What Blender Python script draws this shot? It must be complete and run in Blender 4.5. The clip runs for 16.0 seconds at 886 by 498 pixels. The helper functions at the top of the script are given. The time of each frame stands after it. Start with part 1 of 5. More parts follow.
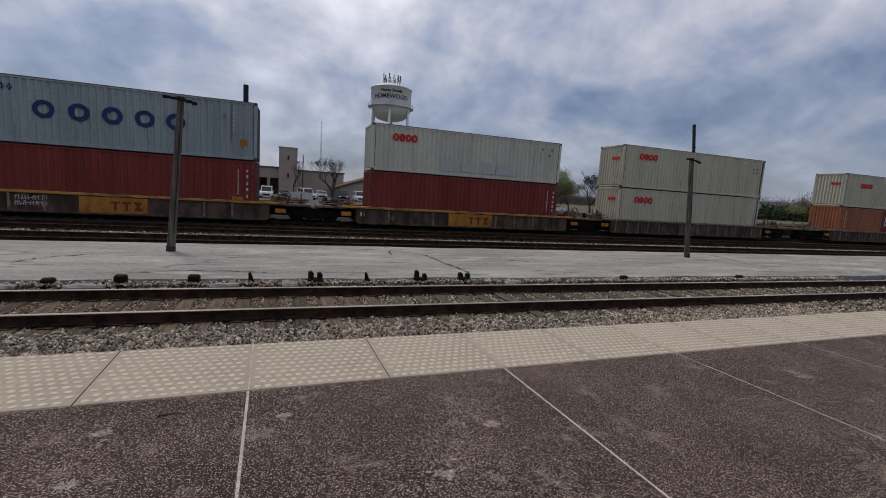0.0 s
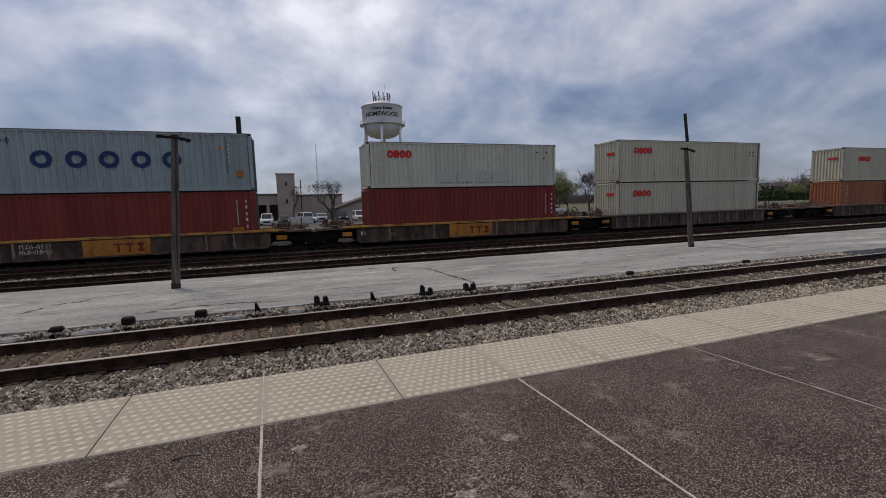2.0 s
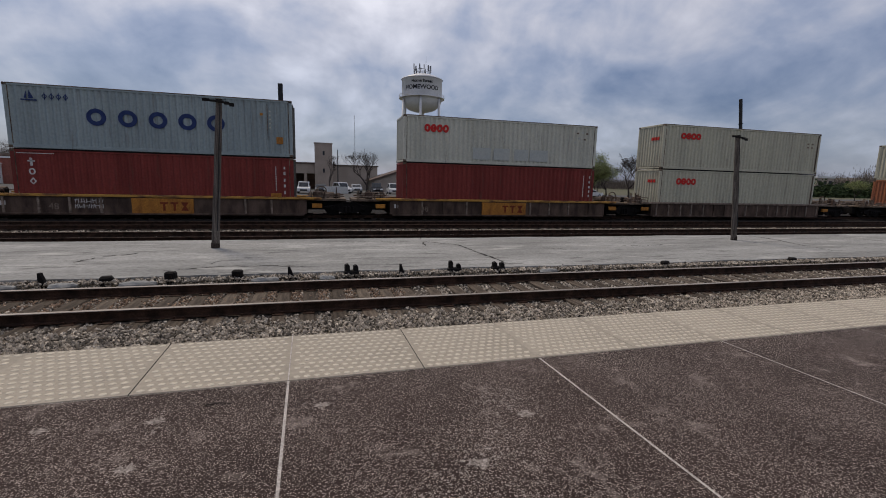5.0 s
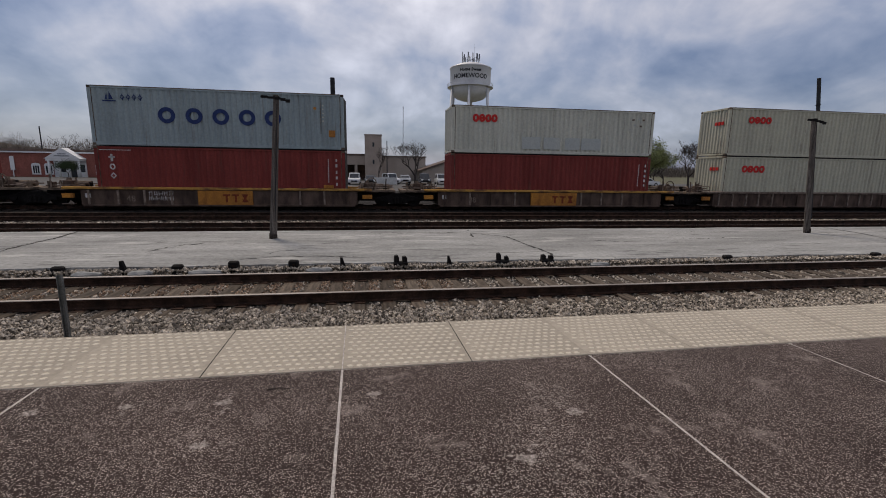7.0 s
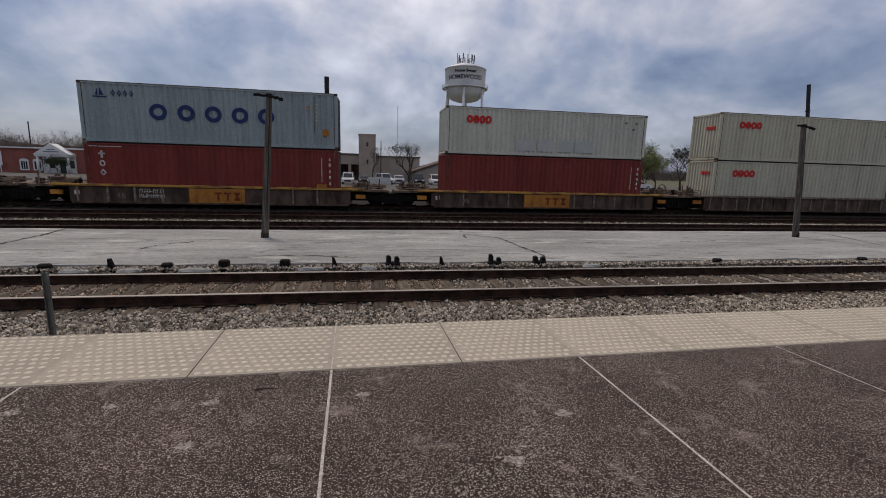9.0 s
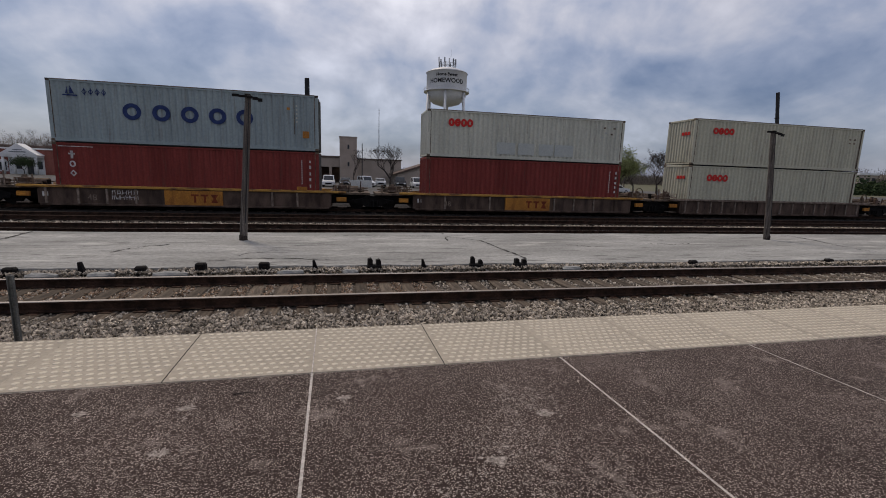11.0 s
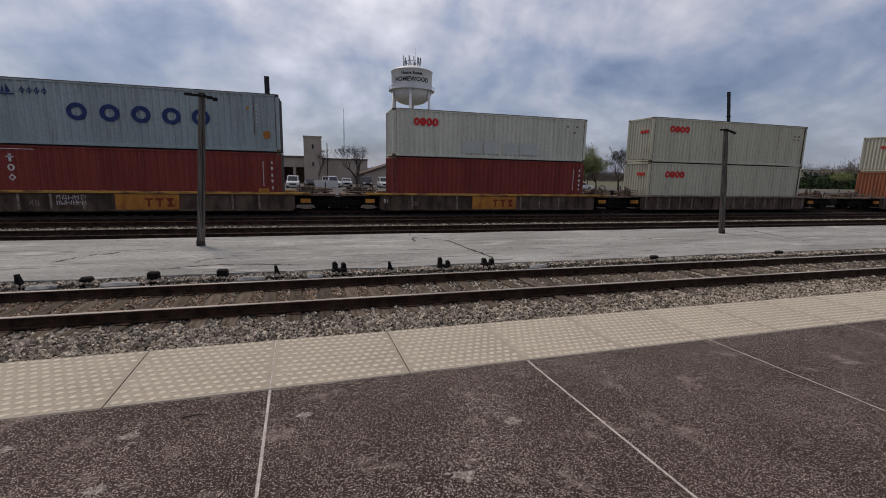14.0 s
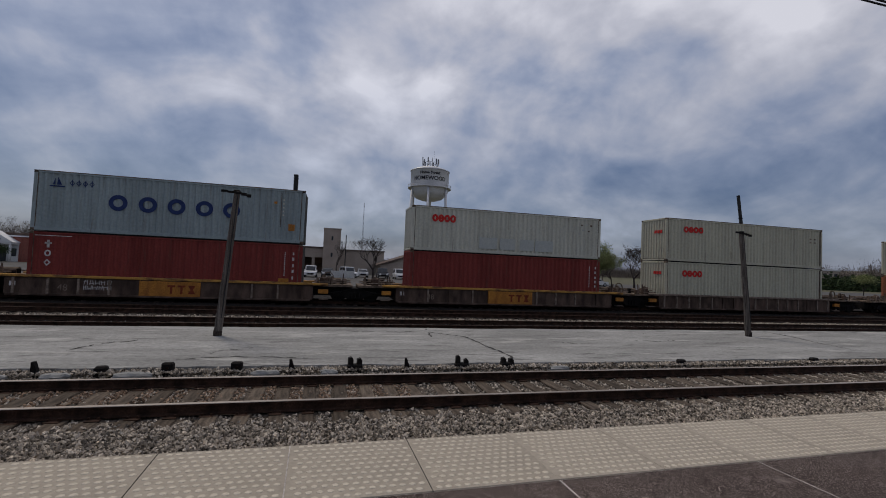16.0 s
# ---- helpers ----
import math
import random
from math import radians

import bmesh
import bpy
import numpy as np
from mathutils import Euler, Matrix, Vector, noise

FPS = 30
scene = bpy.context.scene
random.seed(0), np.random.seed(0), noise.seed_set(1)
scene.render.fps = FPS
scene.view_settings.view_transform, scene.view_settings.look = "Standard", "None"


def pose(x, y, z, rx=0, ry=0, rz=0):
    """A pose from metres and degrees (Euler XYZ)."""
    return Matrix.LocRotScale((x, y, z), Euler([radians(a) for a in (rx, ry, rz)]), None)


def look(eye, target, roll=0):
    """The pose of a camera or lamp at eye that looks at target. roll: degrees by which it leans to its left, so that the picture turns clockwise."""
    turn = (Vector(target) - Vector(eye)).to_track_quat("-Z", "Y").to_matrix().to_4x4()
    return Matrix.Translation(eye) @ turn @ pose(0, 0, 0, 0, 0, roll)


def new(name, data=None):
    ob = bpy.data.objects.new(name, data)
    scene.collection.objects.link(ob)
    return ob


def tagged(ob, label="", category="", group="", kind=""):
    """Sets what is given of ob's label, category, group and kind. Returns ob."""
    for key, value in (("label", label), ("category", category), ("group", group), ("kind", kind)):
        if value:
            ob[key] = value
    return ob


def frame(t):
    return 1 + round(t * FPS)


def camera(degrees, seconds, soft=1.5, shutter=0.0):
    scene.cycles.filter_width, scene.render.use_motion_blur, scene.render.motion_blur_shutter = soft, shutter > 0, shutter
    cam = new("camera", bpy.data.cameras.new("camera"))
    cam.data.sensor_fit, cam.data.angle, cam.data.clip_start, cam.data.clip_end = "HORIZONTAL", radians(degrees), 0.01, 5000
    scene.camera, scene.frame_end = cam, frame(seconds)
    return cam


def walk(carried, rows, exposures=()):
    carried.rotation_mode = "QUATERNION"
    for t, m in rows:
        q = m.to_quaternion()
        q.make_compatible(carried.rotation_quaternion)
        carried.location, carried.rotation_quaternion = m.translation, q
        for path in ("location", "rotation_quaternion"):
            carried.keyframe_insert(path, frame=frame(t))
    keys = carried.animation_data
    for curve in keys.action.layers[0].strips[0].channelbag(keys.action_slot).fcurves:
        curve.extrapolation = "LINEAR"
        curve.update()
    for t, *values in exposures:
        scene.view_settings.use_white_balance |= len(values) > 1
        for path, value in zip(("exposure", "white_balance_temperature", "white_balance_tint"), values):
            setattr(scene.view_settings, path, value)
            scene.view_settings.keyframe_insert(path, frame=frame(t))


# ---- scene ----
cam = camera(90.3, 16.0, soft=0.95)
PATH = [
    (0.0, look((-0.040, 0.012, 1.651), (3.318, 9.349, 0.402), 3.61)),
    (0.5, look((-0.044, 0.014, 1.634), (3.288, 9.368, 0.446), 3.40)),
    (1.0, look((-0.031, 0.004, 1.631), (3.282, 9.368, 0.473), 3.00)),
    (1.5, look((-0.029, 0.006, 1.649), (3.284, 9.370, 0.491), 2.90)),
    (2.0, look((-0.015, 0.019, 1.688), (3.273, 9.409, 0.685), -1.70)),
    (2.5, look((0.010, 0.009, 1.693), (3.545, 9.309, 0.692), -1.69)),
    (3.0, look((0.019, 0.006, 1.700), (3.613, 9.287, 0.729), -1.58)),
    (3.5, look((0.010, 0.021, 1.683), (3.618, 9.284, 0.602), -1.08)),
    (4.0, look((-0.018, -0.003, 1.662), (2.883, 9.474, 0.327), 2.18)),
    (4.2, look((-0.004, 0.013, 1.644), (2.885, 9.489, 0.281), 2.15)),
    (6.3, look((0.003, -0.010, 1.690), (1.831, 9.666, -0.052), 0.54)),
    (6.5, look((-0.021, -0.005, 1.680), (1.741, 9.687, -0.041), 0.74)),
    (7.0, look((-0.019, -0.019, 1.707), (1.529, 9.703, -0.048), 0.83)),
    (7.5, look((-0.014, -0.016, 1.697), (1.353, 9.733, -0.056), 0.62)),
    (8.0, look((0.027, -0.035, 1.730), (1.619, 9.683, -0.010), 0.73)),
    (8.5, look((0.009, -0.027, 1.693), (1.641, 9.681, -0.062), 1.13)),
    (9.0, look((0.001, -0.016, 1.706), (1.699, 9.684, -0.030), 1.53)),
    (9.2, look((0.000, -0.013, 1.696), (1.688, 9.689, -0.040), 1.63)),
    (11.3, look((-0.001, -0.015, 1.689), (2.128, 9.615, 0.039), 1.85)),
    (11.5, look((-0.007, -0.009, 1.685), (1.591, 9.710, -0.040), 0.73)),
    (12.0, look((-0.056, 0.067, 1.660), (1.190, 9.837, -0.071), 0.32)),
    (12.5, look((-0.029, 0.071, 1.687), (1.768, 9.748, -0.079), 2.74)),
    (13.0, look((0.025, 0.088, 1.734), (2.087, 9.718, 0.000), 1.05)),
    (13.5, look((0.068, 0.085, 1.740), (2.666, 9.593, 0.052), 1.07)),
    (14.0, look((0.075, 0.086, 1.730), (2.858, 9.546, 0.066), 1.18)),
    (14.5, look((-0.011, 0.091, 1.786), (2.053, 9.748, 0.211), -0.05)),
    (15.0, look((0.076, 0.093, 1.865), (2.653, 9.753, 1.706), -0.23)),
    (15.5, look((0.048, 0.077, 1.872), (2.714, 9.704, 2.323), -0.02)),
    (16.0, look((-0.050, 0.132, 1.814), (2.411, 9.816, 2.216), 2.47)),
]
walk(cam, PATH, ((0.0, -0.06, 6650, 10), (4.2, -0.06, 6650, 10), (6.3, 0.0, 6800, 11), (14.4, 0.0, 6800, 11), (15.0, -0.25, 6550, 10), (15.6, -0.42, 6500, 10), (16.0, -0.42, 6500, 10)))

# ---- sky, sun, light ----
SUN_EL, SUN_AZ = radians(56), radians(332)
world = bpy.data.worlds.new("overcast_sky")
scene.world = world
world.use_nodes = True
wn, wl = world.node_tree.nodes, world.node_tree.links
wn.clear()


def wnode(kind, **kw):
    n = wn.new(kind)
    for k, v in kw.items():
        n.inputs[k].default_value = v
    return n


tc = wn.new("ShaderNodeTexCoord")
sep = wn.new("ShaderNodeSeparateXYZ")
wl.new(tc.outputs["Generated"], sep.inputs[0])


def wmath(op, a, b=None):
    n = wn.new("ShaderNodeMath")
    n.operation = op
    for i, v in enumerate((a, b)):
        if v is None:
            continue
        if isinstance(v, (int, float)):
            n.inputs[i].default_value = v
        else:
            wl.new(v, n.inputs[i])
    return n.outputs[0]


# the cloud deck is a flat layer: directions are laid out on a plane overhead
height = wmath("ADD", wmath("MAXIMUM", sep.outputs[2], 0.0), 0.55)
deck = wn.new("ShaderNodeCombineXYZ")
wl.new(wmath("ADD", wmath("DIVIDE", sep.outputs[0], height), 0.1), deck.inputs[0])
wl.new(wmath("DIVIDE", sep.outputs[1], height), deck.inputs[1])
deck.inputs[2].default_value = 6.2
big = wnode("ShaderNodeTexNoise", Scale=2.3, Detail=8.0, Roughness=0.52, Distortion=0.4)
wl.new(deck.outputs[0], big.inputs["Vector"])
small = wnode("ShaderNodeTexNoise", Scale=6.5, Detail=6.0, Roughness=0.5, Distortion=0.2)
wl.new(deck.outputs[0], small.inputs["Vector"])
mixed = wmath("ADD", wmath("MULTIPLY", big.outputs["Fac"], 0.65), wmath("MULTIPLY", small.outputs["Fac"], 0.35))
ramp = wn.new("ShaderNodeValToRGB")
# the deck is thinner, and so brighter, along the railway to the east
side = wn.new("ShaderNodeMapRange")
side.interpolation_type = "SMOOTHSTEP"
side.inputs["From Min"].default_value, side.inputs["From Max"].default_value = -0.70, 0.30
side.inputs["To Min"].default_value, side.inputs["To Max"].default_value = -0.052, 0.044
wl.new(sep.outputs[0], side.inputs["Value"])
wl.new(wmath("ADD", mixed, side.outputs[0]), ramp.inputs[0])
cr = ramp.color_ramp
cr.elements[0].position, cr.elements[0].color = 0.39, (0.15, 0.195, 0.325, 1)
cr.elements[1].position, cr.elements[1].color = 0.655, (0.90, 0.865, 0.90, 1)
mid = cr.elements.new(0.485)
mid.color = (0.35, 0.378, 0.485, 1)
mid2 = cr.elements.new(0.565)
mid2.color = (0.60, 0.582, 0.63, 1)
nishita = wn.new("ShaderNodeTexSky")
nishita.sky_type = "NISHITA"
nishita.sun_disc = False
nishita.sun_elevation, nishita.sun_rotation = SUN_EL, SUN_AZ
bg_sky = wnode("ShaderNodeBackground", Strength=0.03)
wl.new(nishita.outputs[0], bg_sky.inputs["Color"])
bg_cloud = wnode("ShaderNodeBackground", Strength=0.83)
# the base of the deck is bluer and darker towards the horizon
low = wn.new("ShaderNodeMapRange")
low.inputs["From Min"].default_value, low.inputs["From Max"].default_value = 0.0, 0.40
wl.new(sep.outputs[2], low.inputs["Value"])
veil = wn.new("ShaderNodeMix")
veil.data_type = "RGBA"
veil.inputs["A"].default_value, veil.inputs["B"].default_value = (0.22, 0.285, 0.455, 1), (1.08, 1.10, 1.12, 1)
wl.new(low.outputs[0], veil.inputs["Factor"])
tinted = wn.new("ShaderNodeMix")
tinted.data_type, tinted.blend_type = "RGBA", "MULTIPLY"
tinted.inputs["Factor"].default_value = 1.0
wl.new(ramp.outputs[0], tinted.inputs["A"])
wl.new(veil.outputs["Result"], tinted.inputs["B"])
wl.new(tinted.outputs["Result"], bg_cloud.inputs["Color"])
both = wn.new("ShaderNodeAddShader")
wl.new(bg_sky.outputs[0], both.inputs[0])
wl.new(bg_cloud.outputs[0], both.inputs[1])
wout = wn.new("ShaderNodeOutputWorld")
wl.new(both.outputs[0], wout.inputs["Surface"])

sun_data = bpy.data.lights.new("sun", "SUN")
sun_data.energy, sun_data.angle, sun_data.color = 2.15, radians(16), (1.0, 0.88, 0.72)
sun = new("sun", sun_data)
sun.matrix_world = look((0, 0, 60), (math.sin(SUN_AZ) * -40, math.cos(SUN_AZ) * -40, 60 - 40 * math.tan(SUN_EL)))
scene.view_settings.exposure = 0.0


# ---- materials ----
def material(name, col, col2=None, scale=3.0, fine=40.0, rough=0.8, bump=0.2, metal=0.0, streak=(1, 1, 1), spread=(0.35, 0.65), grain=0.35, island=0.0, random_tint=0.0, bump_scale=None, dist=0.01):
    m = bpy.data.materials.new(name)
    m.use_nodes = True
    nt = m.node_tree
    n, l = nt.nodes, nt.links
    b = n["Principled BSDF"]
    b.inputs["Roughness"].default_value = rough
    b.inputs["Metallic"].default_value = metal
    b.inputs["Specular IOR Level"].default_value = 0.5 if rough < 0.6 else 0.10
    co = n.new("ShaderNodeTexCoord")
    mp = n.new("ShaderNodeMapping")
    mp.inputs["Scale"].default_value = streak
    l.new(co.outputs["Object"], mp.inputs["Vector"])
    a = n.new("ShaderNodeTexNoise")
    a.inputs["Scale"].default_value, a.inputs["Detail"].default_value = scale, 5.0
    l.new(mp.outputs[0], a.inputs["Vector"])
    r = n.new("ShaderNodeValToRGB")
    c2 = col2 or tuple(c * 0.7 for c in col)
    r.color_ramp.elements[0].position, r.color_ramp.elements[0].color = spread[0], (*c2, 1)
    r.color_ramp.elements[1].position, r.color_ramp.elements[1].color = spread[1], (*col, 1)
    l.new(a.outputs["Fac"], r.inputs[0])
    f = n.new("ShaderNodeTexNoise")
    f.inputs["Scale"].default_value, f.inputs["Detail"].default_value = fine, 3.0
    l.new(co.outputs["Object"], f.inputs["Vector"])
    mr = n.new("ShaderNodeMapRange")
    mr.inputs["From Min"].default_value, mr.inputs["From Max"].default_value = 0.3, 0.7
    mr.inputs["To Min"].default_value, mr.inputs["To Max"].default_value = 1 - grain, 1 + grain
    l.new(f.outputs["Fac"], mr.inputs["Value"])
    val = mr.outputs[0]
    if island or random_tint:
        src = n.new("ShaderNodeNewGeometry").outputs["Random Per Island"] if island else n.new("ShaderNodeObjectInfo").outputs["Random"]
        k = island or random_tint
        m2 = n.new("ShaderNodeMapRange")
        m2.inputs["To Min"].default_value, m2.inputs["To Max"].default_value = 1 - k, 1 + k
        l.new(src, m2.inputs["Value"])
        mu = n.new("ShaderNodeMath")
        mu.operation = "MULTIPLY"
        l.new(val, mu.inputs[0])
        l.new(m2.outputs[0], mu.inputs[1])
        val = mu.outputs[0]
    mx = n.new("ShaderNodeVectorMath")
    mx.operation = "SCALE"
    l.new(r.outputs[0], mx.inputs[0])
    l.new(val, mx.inputs["Scale"])
    l.new(mx.outputs[0], b.inputs["Base Color"])
    if bump:
        bp = n.new("ShaderNodeBump")
        bp.inputs["Strength"].default_value, bp.inputs["Distance"].default_value = bump, dist
        if bump_scale:
            g = n.new("ShaderNodeTexNoise")
            g.inputs["Scale"].default_value, g.inputs["Detail"].default_value = bump_scale, 4.0
            l.new(co.outputs["Object"], g.inputs["Vector"])
            l.new(g.outputs["Fac"], bp.inputs["Height"])
        else:
            l.new(f.outputs["Fac"], bp.inputs["Height"])
        l.new(bp.outputs[0], b.inputs["Normal"])
    return m


def aggregate_material(name, base, pale, density, cell, stain):
    """Exposed-aggregate concrete: dark matrix with pale pebbles and broad worn patches."""
    m = material(name, base, tuple(c * 0.75 for c in base), scale=0.9, fine=160, rough=0.85, bump=0.0, grain=0.3)
    nt = m.node_tree
    n, l = nt.nodes, nt.links
    b = n["Principled BSDF"]
    co = n["Texture Coordinate"]
    v = n.new("ShaderNodeTexVoronoi")
    v.inputs["Scale"].default_value = cell
    l.new(co.outputs["Object"], v.inputs["Vector"])
    sepc = n.new("ShaderNodeSeparateColor")
    l.new(v.outputs["Color"], sepc.inputs[0])
    worn = n.new("ShaderNodeTexNoise")
    worn.inputs["Scale"].default_value, worn.inputs["Detail"].default_value = 1.3, 4.0
    l.new(co.outputs["Object"], worn.inputs["Vector"])
    lim = n.new("ShaderNodeMapRange")
    lim.inputs["From Min"].default_value, lim.inputs["From Max"].default_value = 0.40, 0.72
    lim.inputs["To Min"].default_value, lim.inputs["To Max"].default_value = 1 - density * 0.9, 1 - density * 1.5
    l.new(worn.outputs["Fac"], lim.inputs["Value"])
    gt = n.new("ShaderNodeMapRange")
    l.new(sepc.outputs[0], gt.inputs["Value"])
    l.new(lim.outputs[0], gt.inputs["From Min"])
    near = n.new("ShaderNodeMath")
    near.operation = "LESS_THAN"
    l.new(v.outputs["Distance"], near.inputs[0])
    near.inputs[1].default_value = 0.46
    both_ = n.new("ShaderNodeMath")
    both_.operation = "MULTIPLY"
    l.new(gt.outputs[0], both_.inputs[0])
    l.new(near.outputs[0], both_.inputs[1])
    tone = n.new("ShaderNodeMix")
    tone.data_type = "RGBA"
    tone.inputs["A"].default_value, tone.inputs["B"].default_value = (*[c * 0.5 for c in pale], 1), (*pale, 1)
    l.new(sepc.outputs[1], tone.inputs["Factor"])
    old = b.inputs["Base Color"].links[0].from_socket
    spot = n.new("ShaderNodeTexNoise")
    spot.inputs["Scale"].default_value, spot.inputs["Detail"].default_value = 2.3, 6.0
    spot.inputs["Roughness"].default_value = 0.7
    l.new(co.outputs["Object"], spot.inputs["Vector"])
    sr = n.new("ShaderNodeMapRange")
    sr.inputs["From Min"].default_value, sr.inputs["From Max"].default_value = 0.57, 0.72
    sr.inputs["To Max"].default_value = stain
    l.new(spot.outputs["Fac"], sr.inputs["Value"])
    sm = n.new("ShaderNodeMix")
    sm.data_type = "RGBA"
    sm.inputs["B"].default_value = (*[c * 0.75 for c in pale], 1)
    l.new(sr.outputs[0], sm.inputs["Factor"])
    l.new(old, sm.inputs["A"])
    out = n.new("ShaderNodeMix")
    out.data_type = "RGBA"
    l.new(both_.outputs[0], out.inputs["Factor"])
    l.new(sm.outputs["Result"], out.inputs["A"])
    l.new(tone.outputs["Result"], out.inputs["B"])
    l.new(out.outputs["Result"], b.inputs["Base Color"])
    bp = n.new("ShaderNodeBump")
    bp.inputs["Strength"].default_value, bp.inputs["Distance"].default_value = 0.35, 0.004
    inv = n.new("ShaderNodeMath")
    inv.operation = "SUBTRACT"
    inv.inputs[0].default_value = 1.0
    l.new(v.outputs["Distance"], inv.inputs[1])
    l.new(inv.outputs[0], bp.inputs["Height"])
    l.new(bp.outputs[0], b.inputs["Normal"])
    return m


M_PLAT = aggregate_material("exposed_aggregate", (0.042, 0.029, 0.0255), (0.53, 0.445, 0.398), 0.70, 118, 0.40)
M_SPLAT = material("pale_splat", (0.36, 0.315, 0.29), (0.09, 0.075, 0.066), scale=40, fine=120, rough=0.9, grain=0.5, bump=0)
M_SEAL = material("joint_sealant", (0.46, 0.425, 0.395), (0.32, 0.29, 0.27), scale=4, fine=60, rough=0.85)
M_PLATSIDE = material("platform_concrete", (0.34, 0.32, 0.30), (0.2, 0.19, 0.18), scale=2, fine=30)
M_TACT = material("tactile_cream", (0.345, 0.306, 0.25), (0.30, 0.266, 0.218), scale=1.6, fine=22, rough=0.75, grain=0.10, bump=0.1, random_tint=0.05)
M_DOME = material("tactile_dome", (0.51, 0.455, 0.37), (0.445, 0.397, 0.322), scale=7, fine=60, rough=0.7, grain=0.15, bump=0.05)
M_STONE = material("ballast_stone", (0.385, 0.338, 0.28), (0.21, 0.178, 0.142), scale=7, fine=60, rough=0.9, bump=0.3, grain=0.3, island=0.85)
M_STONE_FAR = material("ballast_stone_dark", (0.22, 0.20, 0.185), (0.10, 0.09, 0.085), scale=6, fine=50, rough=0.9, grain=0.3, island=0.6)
M_STONE_BROWN = material("ballast_stone_brown", (0.31, 0.215, 0.145), (0.15, 0.10, 0.07), scale=5, fine=60, rough=0.9, bump=0.3, grain=0.3, island=0.65)
M_BED = material("ballast_bed", (0.115, 0.095, 0.078), (0.045, 0.036, 0.03), scale=14, fine=30, rough=0.95, bump=1.0, grain=0.6, dist=0.04)
# dark ballast, darkened further: the shade under the train is in this colour
M_BED_FAR = material("ballast_bed_dark_shaded", (0.030, 0.026, 0.024), (0.010, 0.009, 0.008), scale=10, fine=18, rough=0.95, bump=1.0, grain=0.6, dist=0.05)
M_TIE = material("timber_tie", (0.115, 0.092, 0.072), (0.045, 0.036, 0.029), scale=2.5, fine=30, rough=0.9, streak=(6, 0.8, 6), bump=0.5, random_tint=0.35)
# tie timber darkened to hold the shade under the train; post feet use it too
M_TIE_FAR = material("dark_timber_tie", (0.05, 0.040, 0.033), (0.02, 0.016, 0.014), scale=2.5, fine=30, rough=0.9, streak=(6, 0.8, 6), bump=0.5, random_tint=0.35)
M_RAIL = material("rail_rust", (0.054, 0.030, 0.021), (0.018, 0.011, 0.008), scale=5, fine=50, rough=0.75, metal=0.2)
M_RAILTOP = material("rail_head_worn", (0.36, 0.315, 0.275), (0.22, 0.185, 0.155), scale=2, fine=40, rough=0.5, metal=0.3, bump=0.05, grain=0.15, streak=(0.3, 4, 4))
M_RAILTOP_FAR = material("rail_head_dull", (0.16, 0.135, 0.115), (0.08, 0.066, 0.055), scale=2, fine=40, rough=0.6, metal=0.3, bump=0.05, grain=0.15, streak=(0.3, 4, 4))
M_SLAB = material("old_concrete", (0.305, 0.305, 0.296), (0.205, 0.205, 0.198), scale=0.7, fine=14, rough=0.9, streak=(0.35, 1.6, 1), bump=0.25, grain=0.16)


def add_streaks(m, dark, scale, stretch, lo, hi, amount):
    """Broken thin dark streaks lying along one direction."""
    n, l = m.node_tree.nodes, m.node_tree.links
    b = n["Principled BSDF"]
    mp = n.new("ShaderNodeMapping")
    mp.inputs["Scale"].default_value = stretch
    l.new(n["Texture Coordinate"].outputs["Object"], mp.inputs["Vector"])
    t = n.new("ShaderNodeTexNoise")
    t.inputs["Scale"].default_value, t.inputs["Detail"].default_value, t.inputs["Roughness"].default_value = scale, 6.0, 0.65
    l.new(mp.outputs[0], t.inputs["Vector"])
    r = n.new("ShaderNodeMapRange")
    r.inputs["From Min"].default_value, r.inputs["From Max"].default_value, r.inputs["To Max"].default_value = lo, hi, amount
    l.new(t.outputs["Fac"], r.inputs["Value"])
    mx = n.new("ShaderNodeMix")
    mx.data_type = "RGBA"
    mx.inputs["B"].default_value = (*dark, 1)
    l.new(r.outputs[0], mx.inputs["Factor"])
    l.new(b.inputs["Base Color"].links[0].from_socket, mx.inputs["A"])
    l.new(mx.outputs["Result"], b.inputs["Base Color"])


add_streaks(M_SLAB, (0.10, 0.098, 0.095), 2.2, (0.45, 3.2, 1), 0.555, 0.65, 0.8)
add_streaks(M_SLAB, (0.15, 0.148, 0.145), 9.0, (0.5, 2.0, 1), 0.58, 0.70, 0.55)
add_streaks(M_SLAB, (0.55, 0.54, 0.51), 0.8, (0.6, 2.0, 1), 0.56, 0.68, 0.5)
M_CRACK = material("crack_dirt", (0.05, 0.047, 0.044), (0.03, 0.03, 0.03), scale=8, fine=60)
M_WOOD = material("weathered_post_wood", (0.145, 0.125, 0.110), (0.05, 0.042, 0.037), scale=3, fine=35, streak=(9, 9, 0.35), rough=0.9, bump=0.6)
M_TAR = material("creosote_black", (0.014, 0.012, 0.011), (0.008, 0.007, 0.007), scale=6, fine=50, rough=0.7)
M_GALV = material("galvanized_steel", (0.15, 0.15, 0.14), (0.09, 0.09, 0.085), scale=8, fine=70, rough=0.65, metal=0.2)
M_DARKPOLE = material("dark_steel_pole", (0.03, 0.032, 0.036), (0.02, 0.02, 0.022), scale=5, fine=40, rough=0.6)
M_STEEL = material("blackened_steel", (0.014, 0.012, 0.011), (0.007, 0.006, 0.006), scale=4, fine=40, rough=0.8, metal=0.0)
M_CARBODY = material("brown_car_paint", (0.125, 0.084, 0.065), (0.046, 0.031, 0.024), scale=2.2, fine=25, rough=0.75, streak=(1, 1, 0.4), grain=0.25)
